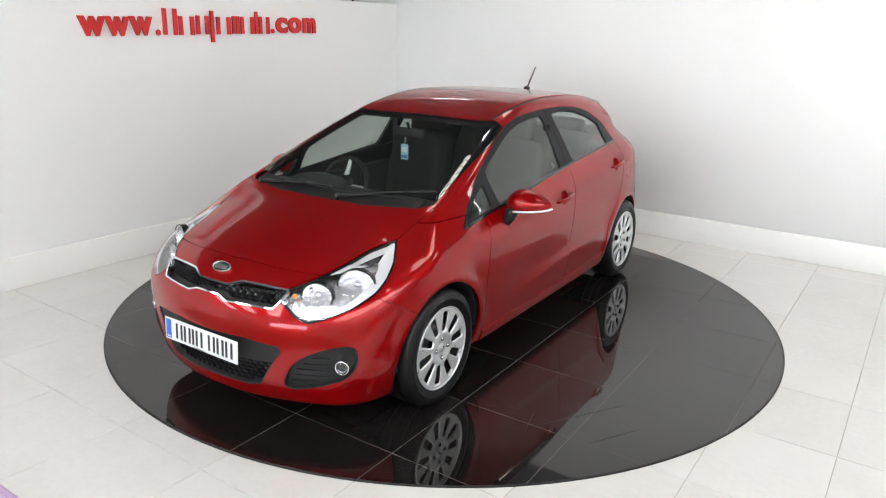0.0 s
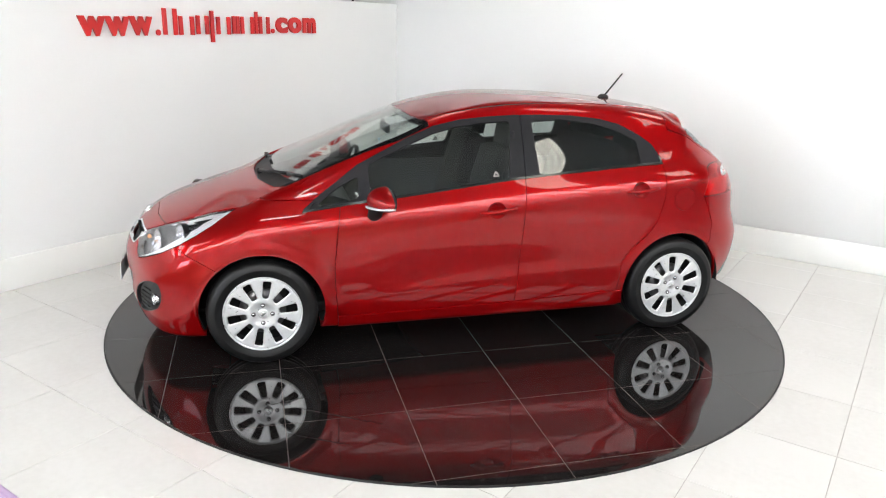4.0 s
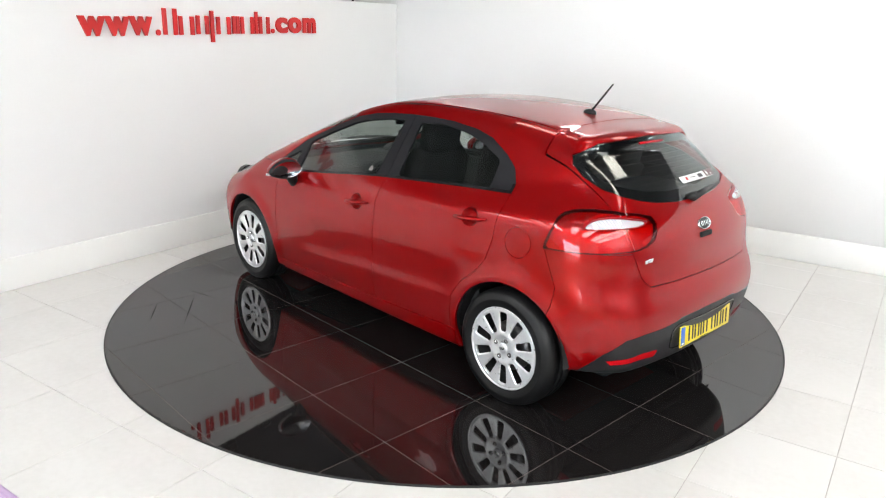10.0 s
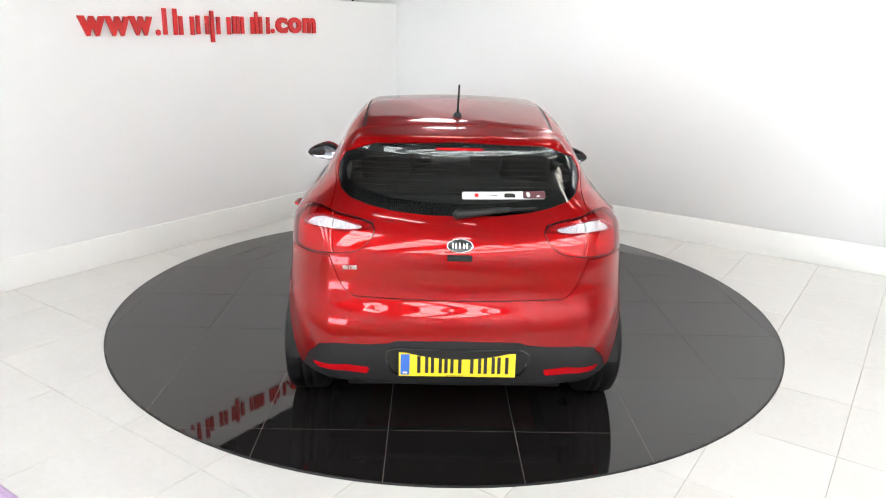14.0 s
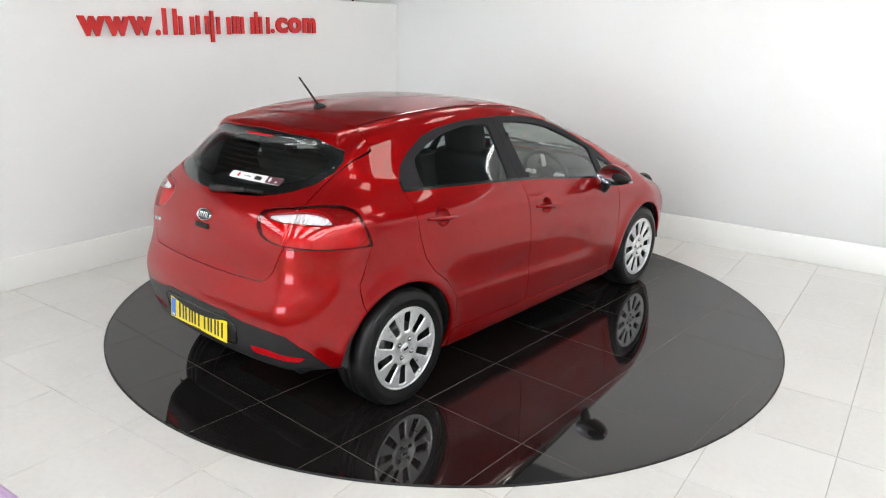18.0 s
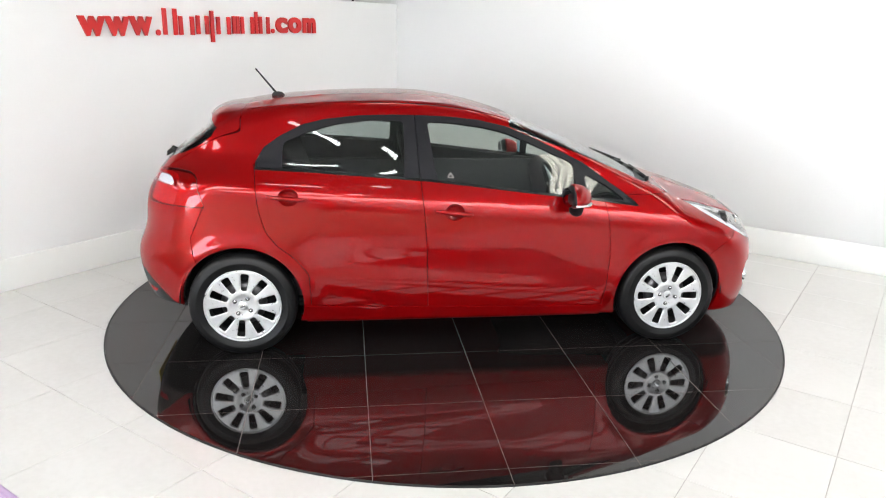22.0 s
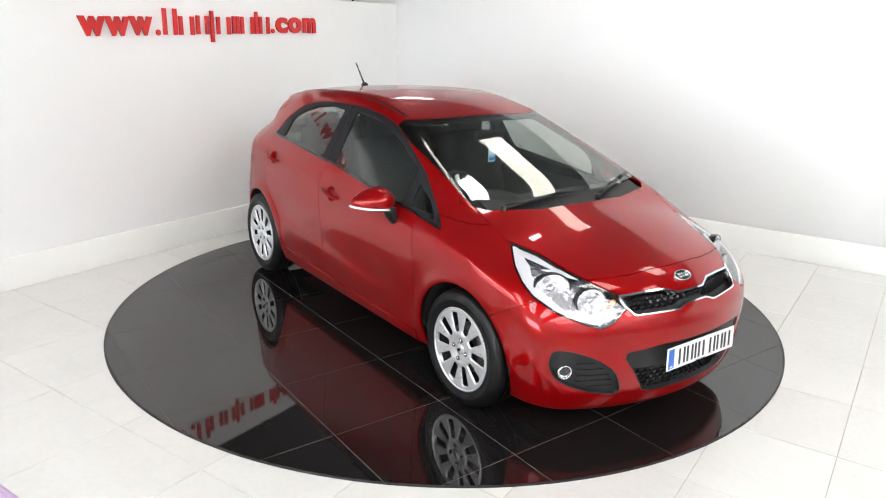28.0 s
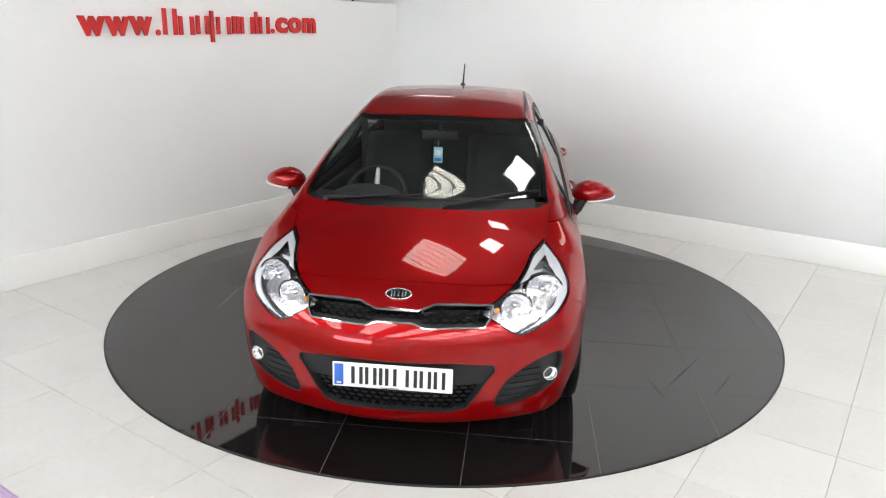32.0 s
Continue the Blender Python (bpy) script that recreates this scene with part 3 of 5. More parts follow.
def build_lettering():
    """Raised red letters on the partition; the name in the middle as plain bars."""
    thick = 0.018
    for c, v0, v1, z0, z1 in LETTERS:
        if c in "w.com":
            cu = bpy.data.curves.new("letter", "FONT")
            cu.body, cu.size, cu.extrude, cu.offset = c, 1.0, 0.05, 0.045
            ob = bpy.data.objects.new("letter", cu)
            scene.collection.objects.link(ob)
            bpy.context.view_layer.update()
            me = bpy.data.meshes.new_from_object(ob.evaluated_get(bpy.context.evaluated_depsgraph_get()))
            bpy.data.objects.remove(ob)
            co = np.array([tuple(v.co) for v in me.vertices])
            lo, hi = co.min(0), co.max(0)
            k = (co - lo) / np.maximum(hi - lo, 1e-6)
            p = np.stack([U_WALL + 0.004 + k[:, 2] * thick, v0 + 0.004 + k[:, 0] * (v1 - v0 - 0.008), z0 + k[:, 1] * (z1 - z0)], 1)
            me.vertices.foreach_set("co", p.ravel())
            me.update()
            me.materials.clear()
            name, label = ("letter_" + c if c != "." else "dot"), "raised red acrylic letter on the white wall"
        else:
            bm = bmesh.new()
            stem = min(0.036, v1 - v0)
            for w in ([v0 + 0.004, v1 - stem - 0.004] if v1 - v0 > 0.07 else [v0]):
                box(U_WALL + 0.004, U_WALL + 0.004 + thick, w, w + stem, z0, z1, 0.003, bm)
            me = bpy.data.meshes.new("letter_bar")
            bm.to_mesh(me)
            bm.free()
            name, label = "letter_bar", "plain raised red bar of the wall lettering"
        ob = link(name, me, LETTER)
        ob.matrix_basis = HALL
        tagged(ob, label, "wall letter", "red wall lettering")


def build_wall_fittings():
    """Small black spotlights on top of the partition."""
    for v, w, h, d in ((0.02, 0.15, 0.10, 0.10), (-0.20, 0.05, 0.06, 0.06), (-0.52, 0.05, 0.07, 0.06), (0.52, 0.10, 0.05, 0.05), (2.02, 0.05, 0.09, 0.08)):
        s = new("spotlight")
        s.matrix_basis = HALL @ pose(U_WALL - 0.06, v, 2.13)
        tagged(s, "small black spotlight standing on the partition", "spotlight", "spotlights on the partition")
        part("bracket", rod((0, 0, 0), (0, 0, 0.035), 0.012, n=12), BLACK, s)
        part("head", box(-d / 2, d / 2 + 0.03, -w / 2, w / 2, 0.03, 0.03 + h, 0.01), BLACK, s)


build_hall()
build_lights()
build_battens()
build_lettering()
build_wall_fittings()


# ---- the turntable ----
def clipped(poly, r, n=180):
    """A convex polygon cut to a circle about the origin."""
    for i in range(n):
        a = 2 * math.pi * (i + 0.5) / n
        nx, ny, out = math.cos(a), math.sin(a), []
        for p, q in zip(poly, poly[1:] + poly[:1]):
            dp, dq = p[0] * nx + p[1] * ny - r, q[0] * nx + q[1] * ny - r
            if dp <= 0:
                out.append(p)
            if (dp < 0) != (dq < 0):
                t = dp / (dp - dq)
                out.append((p[0] + t * (q[0] - p[0]), p[1] + t * (q[1] - p[1])))
        poly = out
        if len(poly) < 3:
            return []
    return poly


def build_turntable():
    base = new("turntable")
    tagged(base, "round turntable topped with glossy black polished tiles", "turntable")
    part("drum", lathe([(0.001, -0.0007), (2.234, -0.0007), (2.234, -0.14), (0.001, -0.14)], 160, "Z"), DISC_GROUT, base, smooth=False)
    part("rim", lathe([(2.2352, -0.14), (2.2352, -0.001), (2.237, 0.0012), (2.241, 0.0012), (2.242, -0.002), (2.242, -0.14)], 180, "Z"), BLACK, base, "thin black edge band", smooth=False)
    xs = [-2.4 + 0.6 * i for i in range(9)]
    ys = [-2.725, -2.12, -1.515, -0.91, -0.305, 0.305, 0.91, 1.515, 2.12, 2.725]
    g = 0.0016
    for x0, x1 in zip(xs, xs[1:]):
        for y0, y1 in zip(ys, ys[1:]):
            c = clipped([(x0 + g, y0 + g), (x1 - g, y0 + g), (x1 - g, y1 - g), (x0 + g, y1 - g)], 2.2335)
            if not c:
                continue
            bm = bmesh.new()
            top = [bm.verts.new((x, y, 0.0)) for x, y in c]
            low = [bm.verts.new((x, y, -0.006)) for x, y in c]
            bm.faces.new(top)
            for i in range(len(c)):
                j = (i + 1) % len(c)
                bm.faces.new((low[i], low[j], top[j], top[i]))
            part("tile", bm, DISC, base, smooth=False)
    for a, b, w in (((0.731, 1.622), (1.183, 1.341), 0.007), ((0.916, 1.769), (1.204, 1.60), 0.007), ((1.05, 1.26), (1.30, 1.32), 0.004)):
        a, b = Vector((*a, 0)), Vector((*b, 0))
        n = Vector((-(b - a).y, (b - a).x, 0)).normalized()
        bm = bmesh.new()
        for z in (0.0003, 0.0007):
            ring = [bm.verts.new(p + Vector((0, 0, z))) for p in (a, a.lerp(b, 0.5) - n * w / 2, b, a.lerp(b, 0.5) + n * w / 2)]
            bm.faces.new(ring)
        part("scuff", bm, SCUFF, base, "dull dark scuff mark")
    return base


turntable = build_turntable()


# ---- the car ----
def outline(px, py, pts):
    """Signed distance to a closed polygon, negative inside."""
    pts = np.array(pts, float)
    d = np.full(px.shape, 1e9)
    odd = np.zeros(px.shape, bool)
    for (ax, ay), (bx, by) in zip(pts, np.roll(pts, -1, axis=0)):
        ex, ey = bx - ax, by - ay
        t = np.clip(((px - ax) * ex + (py - ay) * ey) / (ex * ex + ey * ey), 0, 1)
        d = np.minimum(d, (px - ax - t * ex) ** 2 + (py - ay - t * ey) ** 2)
        if by != ay:
            odd ^= ((ay > py) != (by > py)) & (px < ex * (py - ay) / ey + ax)
    return np.where(odd, -1, 1) * np.sqrt(d)


def rounded(pts, n=14):
    """A closed polygon with its corners drawn softer, as a dense one; n: millimetres."""
    p = np.array(pts, float)
    for _ in range(2):
        q = np.roll(p, -1, axis=0)
        d = np.linalg.norm(q - p, axis=1)[:, None]
        w = np.minimum(0.25, n * 0.001 / d)
        p = np.stack([p * (1 - w) + q * w, p * w + q * (1 - w)], 1).reshape(-1, 2)
    return p


def side(pts):
    return lambda p: outline(p[:, 0], p[:, 2], pts)


def faced(pts, lo=-9, hi=9):
    """An outline seen from the front or the back, for points with x from lo to hi."""
    return lambda p: np.where((p[:, 0] > lo) & (p[:, 0] < hi), outline(p[:, 1], p[:, 2], pts), 1.0)


def above(pts):
    return lambda p: outline(p[:, 0], p[:, 1], pts)


def corner(pts, sign):
    """An outline seen from a corner of the car, across the diagonal."""
    return lambda p: np.where(p[:, 0] * sign > 0.9, outline((p[:, 0] * sign - p[:, 1]) * 0.71, p[:, 2], [(a * 0.71, b) for a, b in pts]), 1.0)


WINDOWS = [(1.055, 0.868), (0.783, 0.904), (0.421, 0.943), (0.0, 0.993), (-0.208, 1.015), (-0.531, 1.040), (-0.896, 1.065), (-1.194, 1.078), (-1.192, 1.118), (-1.146, 1.193), (-1.064, 1.250),
           (-0.933, 1.315), (-0.803, 1.347), (-0.606, 1.368), (-0.408, 1.373), (-0.242, 1.371), (-0.074, 1.363), (0.095, 1.347), (0.264, 1.312), (0.429, 1.249), (0.594, 1.172),
           (0.728, 1.109), (0.858, 1.018), (0.957, 0.952), (1.035, 0.892)]
FRONT_GLASS = [(0.665, 0.931), (0.20, 0.983), (-0.165, 1.024), (-0.212, 1.338), (-0.078, 1.332), (0.124, 1.307), (0.259, 1.277), (0.424, 1.212), (0.59, 1.142), (0.668, 1.106)]
QUARTER_GLASS = [(0.972, 0.900), (0.735, 0.932), (0.725, 1.050), (0.853, 0.990), (0.918, 0.946)]
REAR_GLASS = [(-0.352, 1.040), (-0.347, 1.337), (-0.542, 1.347), (-0.739, 1.324), (-0.902, 1.278), (-1.038, 1.218), (-1.045, 1.080), (-0.7, 1.064)]
SCREEN = [(0.352, -0.2), (0.352, 0.0), (0.345, 0.30), (0.322, 0.45), (0.288, 0.54), (0.285, 0.574), (0.476, 0.615), (0.759, 0.635), (1.038, 0.650), (1.128, 0.655),
          (1.187, 0.593), (1.226, 0.472), (1.277, 0.294), (1.297, 0.0), (1.297, -0.2)]
COWL = [(1.190, -0.2), (1.190, 0.1), (1.168, 0.3), (1.135, 0.45), (1.085, 0.60), (1.05, 0.70), (1.5, 0.7), (1.5, -0.2)]
HEADLAMP = [(0.765, 0.872), (0.786, 0.842), (0.813, 0.797), (0.873, 0.748), (0.954, 0.703), (1.111, 0.648), (1.297, 0.604), (1.40, 0.585), (1.47, 0.605), (1.53, 0.645), (1.585, 0.672), (1.588, 0.693),
            (1.463, 0.72), (1.30, 0.76), (1.11, 0.803), (0.96, 0.84)]
TAILLAMP = [(0.665, 0.873), (0.70, 0.95), (0.753, 1.024), (0.80, 1.05), (0.87, 1.066), (1.0, 1.073), (1.12, 1.068), (1.305, 1.048), (1.394, 1.03), (1.433, 1.0), (1.434, 0.964), (1.415, 0.929),
            (1.372, 0.908), (1.30, 0.896), (1.204, 0.893), (1.0, 0.882), (0.85, 0.878)]
TAIL_WHITE = [(0.915, 0.990), (0.95, 1.022), (1.02, 1.040), (1.10, 1.046), (1.19, 1.042), (1.363, 1.017), (1.356, 1.001), (1.286, 0.994), (1.15, 0.996), (1.0, 0.990)]
GRILLE = [(-0.2, 0.691), (0.095, 0.690), (0.165, 0.712), (0.263, 0.712), (0.412, 0.705), (0.402, 0.66), (0.38, 0.630), (0.259, 0.631), (0.130, 0.629), (0.075, 0.646), (-0.2, 0.648)]
INTAKE = [(-0.2, 0.489), (0.257, 0.485), (0.43, 0.466), (0.44, 0.44), (0.406, 0.393), (0.350, 0.304), (0.32, 0.255), (0.257, 0.235), (-0.2, 0.240)]
FOG_POD = [(0.735, 0.485), (0.742, 0.42), (0.728, 0.362), (0.695, 0.32), (0.60, 0.279), (0.50, 0.252), (0.438, 0.25), (0.436, 0.29), (0.475, 0.375), (0.54, 0.43), (0.62, 0.47), (0.69, 0.49)]
BONNET = [(1.877, -0.2), (1.877, 0.0), (1.857, 0.267), (1.826, 0.395), (1.785, 0.505), (1.65, 0.548), (1.54, 0.59), (1.40, 0.638), (1.27, 0.652), (1.14, 0.668), (1.05, 0.69), (0.9, 0.6), (0.9, -0.2)]
REAR_WINDOW = [(-0.2, 1.36), (0.40, 1.335), (0.545, 1.288), (0.572, 1.245), (0.572, 1.195), (0.545, 1.145), (0.491, 1.117), (0.402, 1.093), (0.301, 1.075), (0.152, 1.063), (-0.2, 1.061)]
VALANCE = [(-0.2, 0.543), (0.268, 0.532), (0.31, 0.517), (0.397, 0.507), (0.548, 0.500), (0.622, 0.482), (0.687, 0.400), (0.726, 0.310), (0.752, 0.22), (0.75, 0.1), (-0.2, 0.1)]
REFLECTOR = [(0.672, 0.366), (0.50, 0.391), (0.39, 0.383), (0.405, 0.345), (0.5, 0.352), (0.645, 0.341)]
SEAM_F = [(0.80, 0.99), (0.841, 0.89), (0.866, 0.729), (0.881, 0.569), (0.878, 0.424), (0.865, 0.252)]
SEAM_B = [(-0.286, 1.42), (-0.268, 1.085), (-0.247, 0.876), (-0.224, 0.606), (-0.212, 0.255)]
SEAM_R = [(-1.30, 1.40), (-1.194, 1.077), (-1.187, 0.984), (-1.172, 0.859), (-1.136, 0.743), (-1.08, 0.669), (-0.977, 0.586), (-0.905, 0.49), (-0.895, 0.30)]
SILL = [(0.865, 0.254), (0.56, 0.256), (0.2, 0.261), (-0.14, 0.268), (-0.48, 0.279), (-0.80, 0.290), (-0.895, 0.294)]
FRONT_DOOR = SEAM_F + SILL[1:3] + [(-0.213, 0.27)] + SEAM_B[::-1] + [(0.1, 1.45), (0.6, 1.2)]
REAR_DOOR = SEAM_B + [(-0.213, 0.27)] + SILL[4:] + SEAM_R[::-1] + [(-0.8, 1.45)]
hatch_side = smooth_curve((0.70, 0.44), (0.725, 0.485), (0.755, 0.515), (0.80, 0.538), (0.89, 0.575), (1.0, 0.588), (1.06, 0.585), (1.14, 0.572), (1.2, 0.582), (1.26, 0.588), (1.30, 0.575), (1.335, 0.545), (1.375, 0.492), (1.42, 0.45))


def hatch(p):
    d = np.maximum(p[:, 1] - hatch_side(p[:, 2]), p[:, 0] + 1.262 + 0.03 * p[:, 1])
    return np.maximum(d, 0.711 + 0.02 * p[:, 1] ** 2 - p[:, 2])


def arches(p):
    f = np.hypot(p[:, 0] - AXLE, p[:, 2] - HUB - 0.004) - 0.347
    r = np.hypot(p[:, 0] + AXLE, p[:, 2] - HUB - 0.004) - 0.347
    return np.where(p[:, 1] > 0.45, np.minimum(f, r), 1.0)


def front_end(p):
    """Ahead of the line from the lamp down to the wheel arch."""
    edge = np.interp(p[:, 2], [0.1, 0.5, 0.571, 0.668, 0.74], [1.50, 1.50, 1.518, 1.684, 1.80])
    return np.where(p[:, 2] < 0.80, (edge - p[:, 0]) * 0.8, 1.0)


def rear_end(p):
    edge = np.interp(p[:, 2], [0.1, 0.5, 0.60, 0.70, 0.88], [-1.50, -1.50, -1.545, -1.555, -1.475])
    return np.maximum((p[:, 0] - edge) * 0.9, p[:, 2] - 0.884)


HANDLES = {"front_door": (-0.075, 0.850, 6.3), "rear_door": (-1.015, 0.938, 5.6)}


class Bodywork:
    def __init__(self, car):
        self.car = car
        self.whole = body_skin(0.0122)
        self.rest = self.whole.split(arches(self.whole.v))[1]

    def cut(self, fn, gap=0.002, frm=None):
        s = frm or self.rest
        inner = s.split(fn(s.v) + gap)[0]
        outer = s.split(fn(s.v) - gap)[1]
        if frm is None:
            self.rest = outer
        return inner, outer

    def pair(self, name, skin, mat, thick=0.01, parents=None, label=""):
        """A piece on the left and its mirror image on the right."""
        out = []
        for i, s in enumerate((skin, skin.mirrored())):
            out.append(link(name, s.mesh(name, thick), mat, parents[i] if parents else self.car, label))
        return out

    def across(self, name, skin, mat, thick=0.01, parent=None, label=""):
        return link(name, skin.both().mesh(name, thick), mat, parent or self.car, label)


def mesh_grille(parent, inside, depth, rows, cols, size, mat, name="mesh"):
    """A honeycomb of hexagonal rings set a little behind an opening; inside(y, z) tells where, depth(y, z) its x."""
    bm = bmesh.new()
    w, h = size
    for j in range(rows[0], rows[1]):
        for i in range(-cols, cols + 1):
            y, z = (i + 0.5 * (j % 2)) * w, j * h
            if not inside(abs(y), z):
                continue
            o, q = [], []
            for k in range(6):
                a = math.pi / 3 * k + math.pi / 6
                cy, cz = math.cos(a) * w * 0.577, math.sin(a) * h * 0.66
                x = depth(abs(y + cy))
                o.append(bm.verts.new((x, y + cy, z + cz)))
                q.append(bm.verts.new((x - 0.012, y + cy * 0.72, z + cz * 0.66)))
            for k in range(6):
                bm.faces.new((o[k], o[(k + 1) % 6], q[(k + 1) % 6], q[k]))
    bmesh.ops.recalc_face_normals(bm, faces=bm.faces)
    return part(name, bm, mat, parent, smooth=False)


def face_disc(r0, r1, height, cut, nr=52, na=400):
    """A round face in the x-z plane, looking along +y, with height(r) and pieces taken out where cut < 0."""
    r = np.linspace(r0, r1, nr)
    a = np.arange(na) * 2 * math.pi / na
    rr, aa = np.meshgrid(r, a, indexing="ij")
    h = height(rr)
    dh = (height(rr + 1e-3) - height(rr - 1e-3)) / 2e-3
    v = np.stack([rr * np.cos(aa), h, rr * np.sin(aa)], -1).reshape(-1, 3)
    n = np.stack([-dh * np.cos(aa), np.ones_like(h), -dh * np.sin(aa)], -1).reshape(-1, 3)
    n /= np.linalg.norm(n, axis=1)[:, None]
    i, j = np.meshgrid(np.arange(nr - 1), np.arange(na), indexing="ij")
    a0, a1 = i * na + j, i * na + (j + 1) % na
    b0, b1 = a0 + na, a1 + na
    t = np.concatenate([np.stack([a0, a1, b0], -1).reshape(-1, 3), np.stack([a1, b1, b0], -1).reshape(-1, 3)])
    # turned so that the faces look along +y
    s = Skin(v, n, t)
    c = np.cross(v[t[0, 1]] - v[t[0, 0]], v[t[0, 2]] - v[t[0, 0]])
    if c[1] < 0:
        s.t = t[:, ::-1]
    return s.split(-cut(s.v))[0] if cut else s


def slots(p):
    """Ten long windows of the wheel."""
    r = np.hypot(p[:, 0], p[:, 2])
    a = np.arctan2(p[:, 2], p[:, 0])
    k = math.pi / 5
    a = (a + k / 2) % k - k / 2
    x, y = r * np.cos(a), np.abs(r * np.sin(a))
    wide = 0.0155 + 0.075 * (x - 0.09)
    q = np.clip(x, 0.103, 0.180)
    return np.hypot(x - q, y - np.minimum(y, np.maximum(wide - 0.011, 0.001))) - 0.0115


def build_wheel(parent, x, y, spin):
    outward = 1 if y > 0 else -1
    w = new("wheel")
    w.parent = parent
    w.matrix_basis = pose(x, y, HUB, 0, 0, 0 if outward > 0 else 180) @ pose(0, 0, 0, 0, spin, 0)
    if "tyre" not in WHEEL:
        R = 0.309
        bm = lathe([(0.206, -0.185), (0.222, -0.197), (0.25, -0.204), (0.28, -0.20), (0.298, -0.188), (R - 0.003, -0.172), (R, -0.15), (R, -0.125), (R - 0.006, -0.123), (R - 0.006, -0.117), (R, -0.115),
                    (R, -0.083), (R - 0.006, -0.081), (R - 0.006, -0.075), (R, -0.073), (R, -0.045), (R - 0.003, -0.026), (0.299, -0.008), (0.284, 0.003), (0.262, 0.008), (0.258, 0.0095), (0.254, 0.008),
                    (0.236, 0.004), (0.224, -0.002), (0.214, -0.006), (0.208, -0.014)], 96, closed=True)
        WHEEL["tyre"] = part("tyre", bm, RUBBER, w)

        def height(r):
            return 0.0 - 0.010 * np.clip((0.2 - r) / 0.2, 0, 1) ** 2 - 0.35 * np.clip(r - 0.205, 0, 1) + 0.006 * np.exp(-((r - 0.075) / 0.02) ** 2)

        face = face_disc(0.028, 0.2165, height, slots)
        # the face falls away towards each window and bulges along the spokes
        near, e = slots(face.v), 0.0008
        slope = np.stack([(slots(face.v + np.array(o) * e) - slots(face.v - np.array(o) * e)) / (2 * e) for o in ((1, 0, 0), (0, 0, 1))], 1)
        w_ = np.clip(1 - near / 0.0085, 0, 1)
        face.v[:, 1] -= 0.0065 * w_ ** 2
        k_ = 0.0065 * 2 * w_ / 0.0085
        face.n = face.n - np.stack([k_ * slope[:, 0], 0 * k_, k_ * slope[:, 1]], 1)
        face.n /= np.linalg.norm(face.n, axis=1)[:, None]
        WHEEL["rim"] = link("rim", face.mesh("rim", 0.016), ALLOY, w, "silver ten-spoke alloy rim")
        WHEEL["lip"] = part("lip", lathe([(0.217, -0.004), (0.2195, 0.001), (0.2165, 0.0045), (0.211, 0.002), (0.207, -0.01), (0.206, -0.02), (0.2, -0.02), (0.2, -0.012)], 96, closed=True), ALLOY, w)
        # barrel coloured dark, not alloy, for the shade behind the windows; dark disc closes it
        WHEEL["barrel"] = part("barrel", lathe([(0.207, -0.02), (0.205, -0.17), (0.2, -0.17), (0.2, -0.02)], 64, closed=True), DARK, w)
        WHEEL["brake_disc"] = part("brake_disc", lathe([(0.05, -0.055), (0.13, -0.055), (0.13, -0.075), (0.05, -0.075)], 64, closed=True), STEEL, w)
        WHEEL["drum"] = part("drum", lathe([(0.0005, -0.1), (0.2, -0.1), (0.2, -0.12), (0.0005, -0.12)], 48), DARK, w)
        WHEEL["cap"] = part("cap", lathe([(0.0005, 0.002), (0.02, 0.001), (0.027, -0.002), (0.029, -0.012)], 40), ALLOY, w)
        bm = box(-0.016, 0.016, 0.0015, 0.0032, -0.0075, 0.0075, 0.0006)
        WHEEL["emblem"] = part("emblem", bm, CHROME, w)
        parts = [WHEEL[k] for k in ("tyre", "rim", "lip", "barrel", "brake_disc", "drum", "cap", "emblem")]
        for i in range(4):
            a = math.pi / 2 * i + math.pi / 4
            cx, cz = 0.052 * math.cos(a), 0.052 * math.sin(a)
            WHEEL["seat%d" % i] = part("bolt_hole", rod((cx, -0.006, cz), (cx, 0.0012, cz), 0.0125, n=20), STEEL, w)
            WHEEL["bolt%d" % i] = part("bolt", rod((cx, 0.0, cz), (cx, 0.006, cz), 0.0085, 0.007, n=6), CHROME, w)
        return w
    for k, o in WHEEL.items():
        c = new(o.name.split(".")[0], o.data)
        c.parent = w
        if o.get("label"):
            c["label"] = o["label"]
    return w


WHEEL = {}


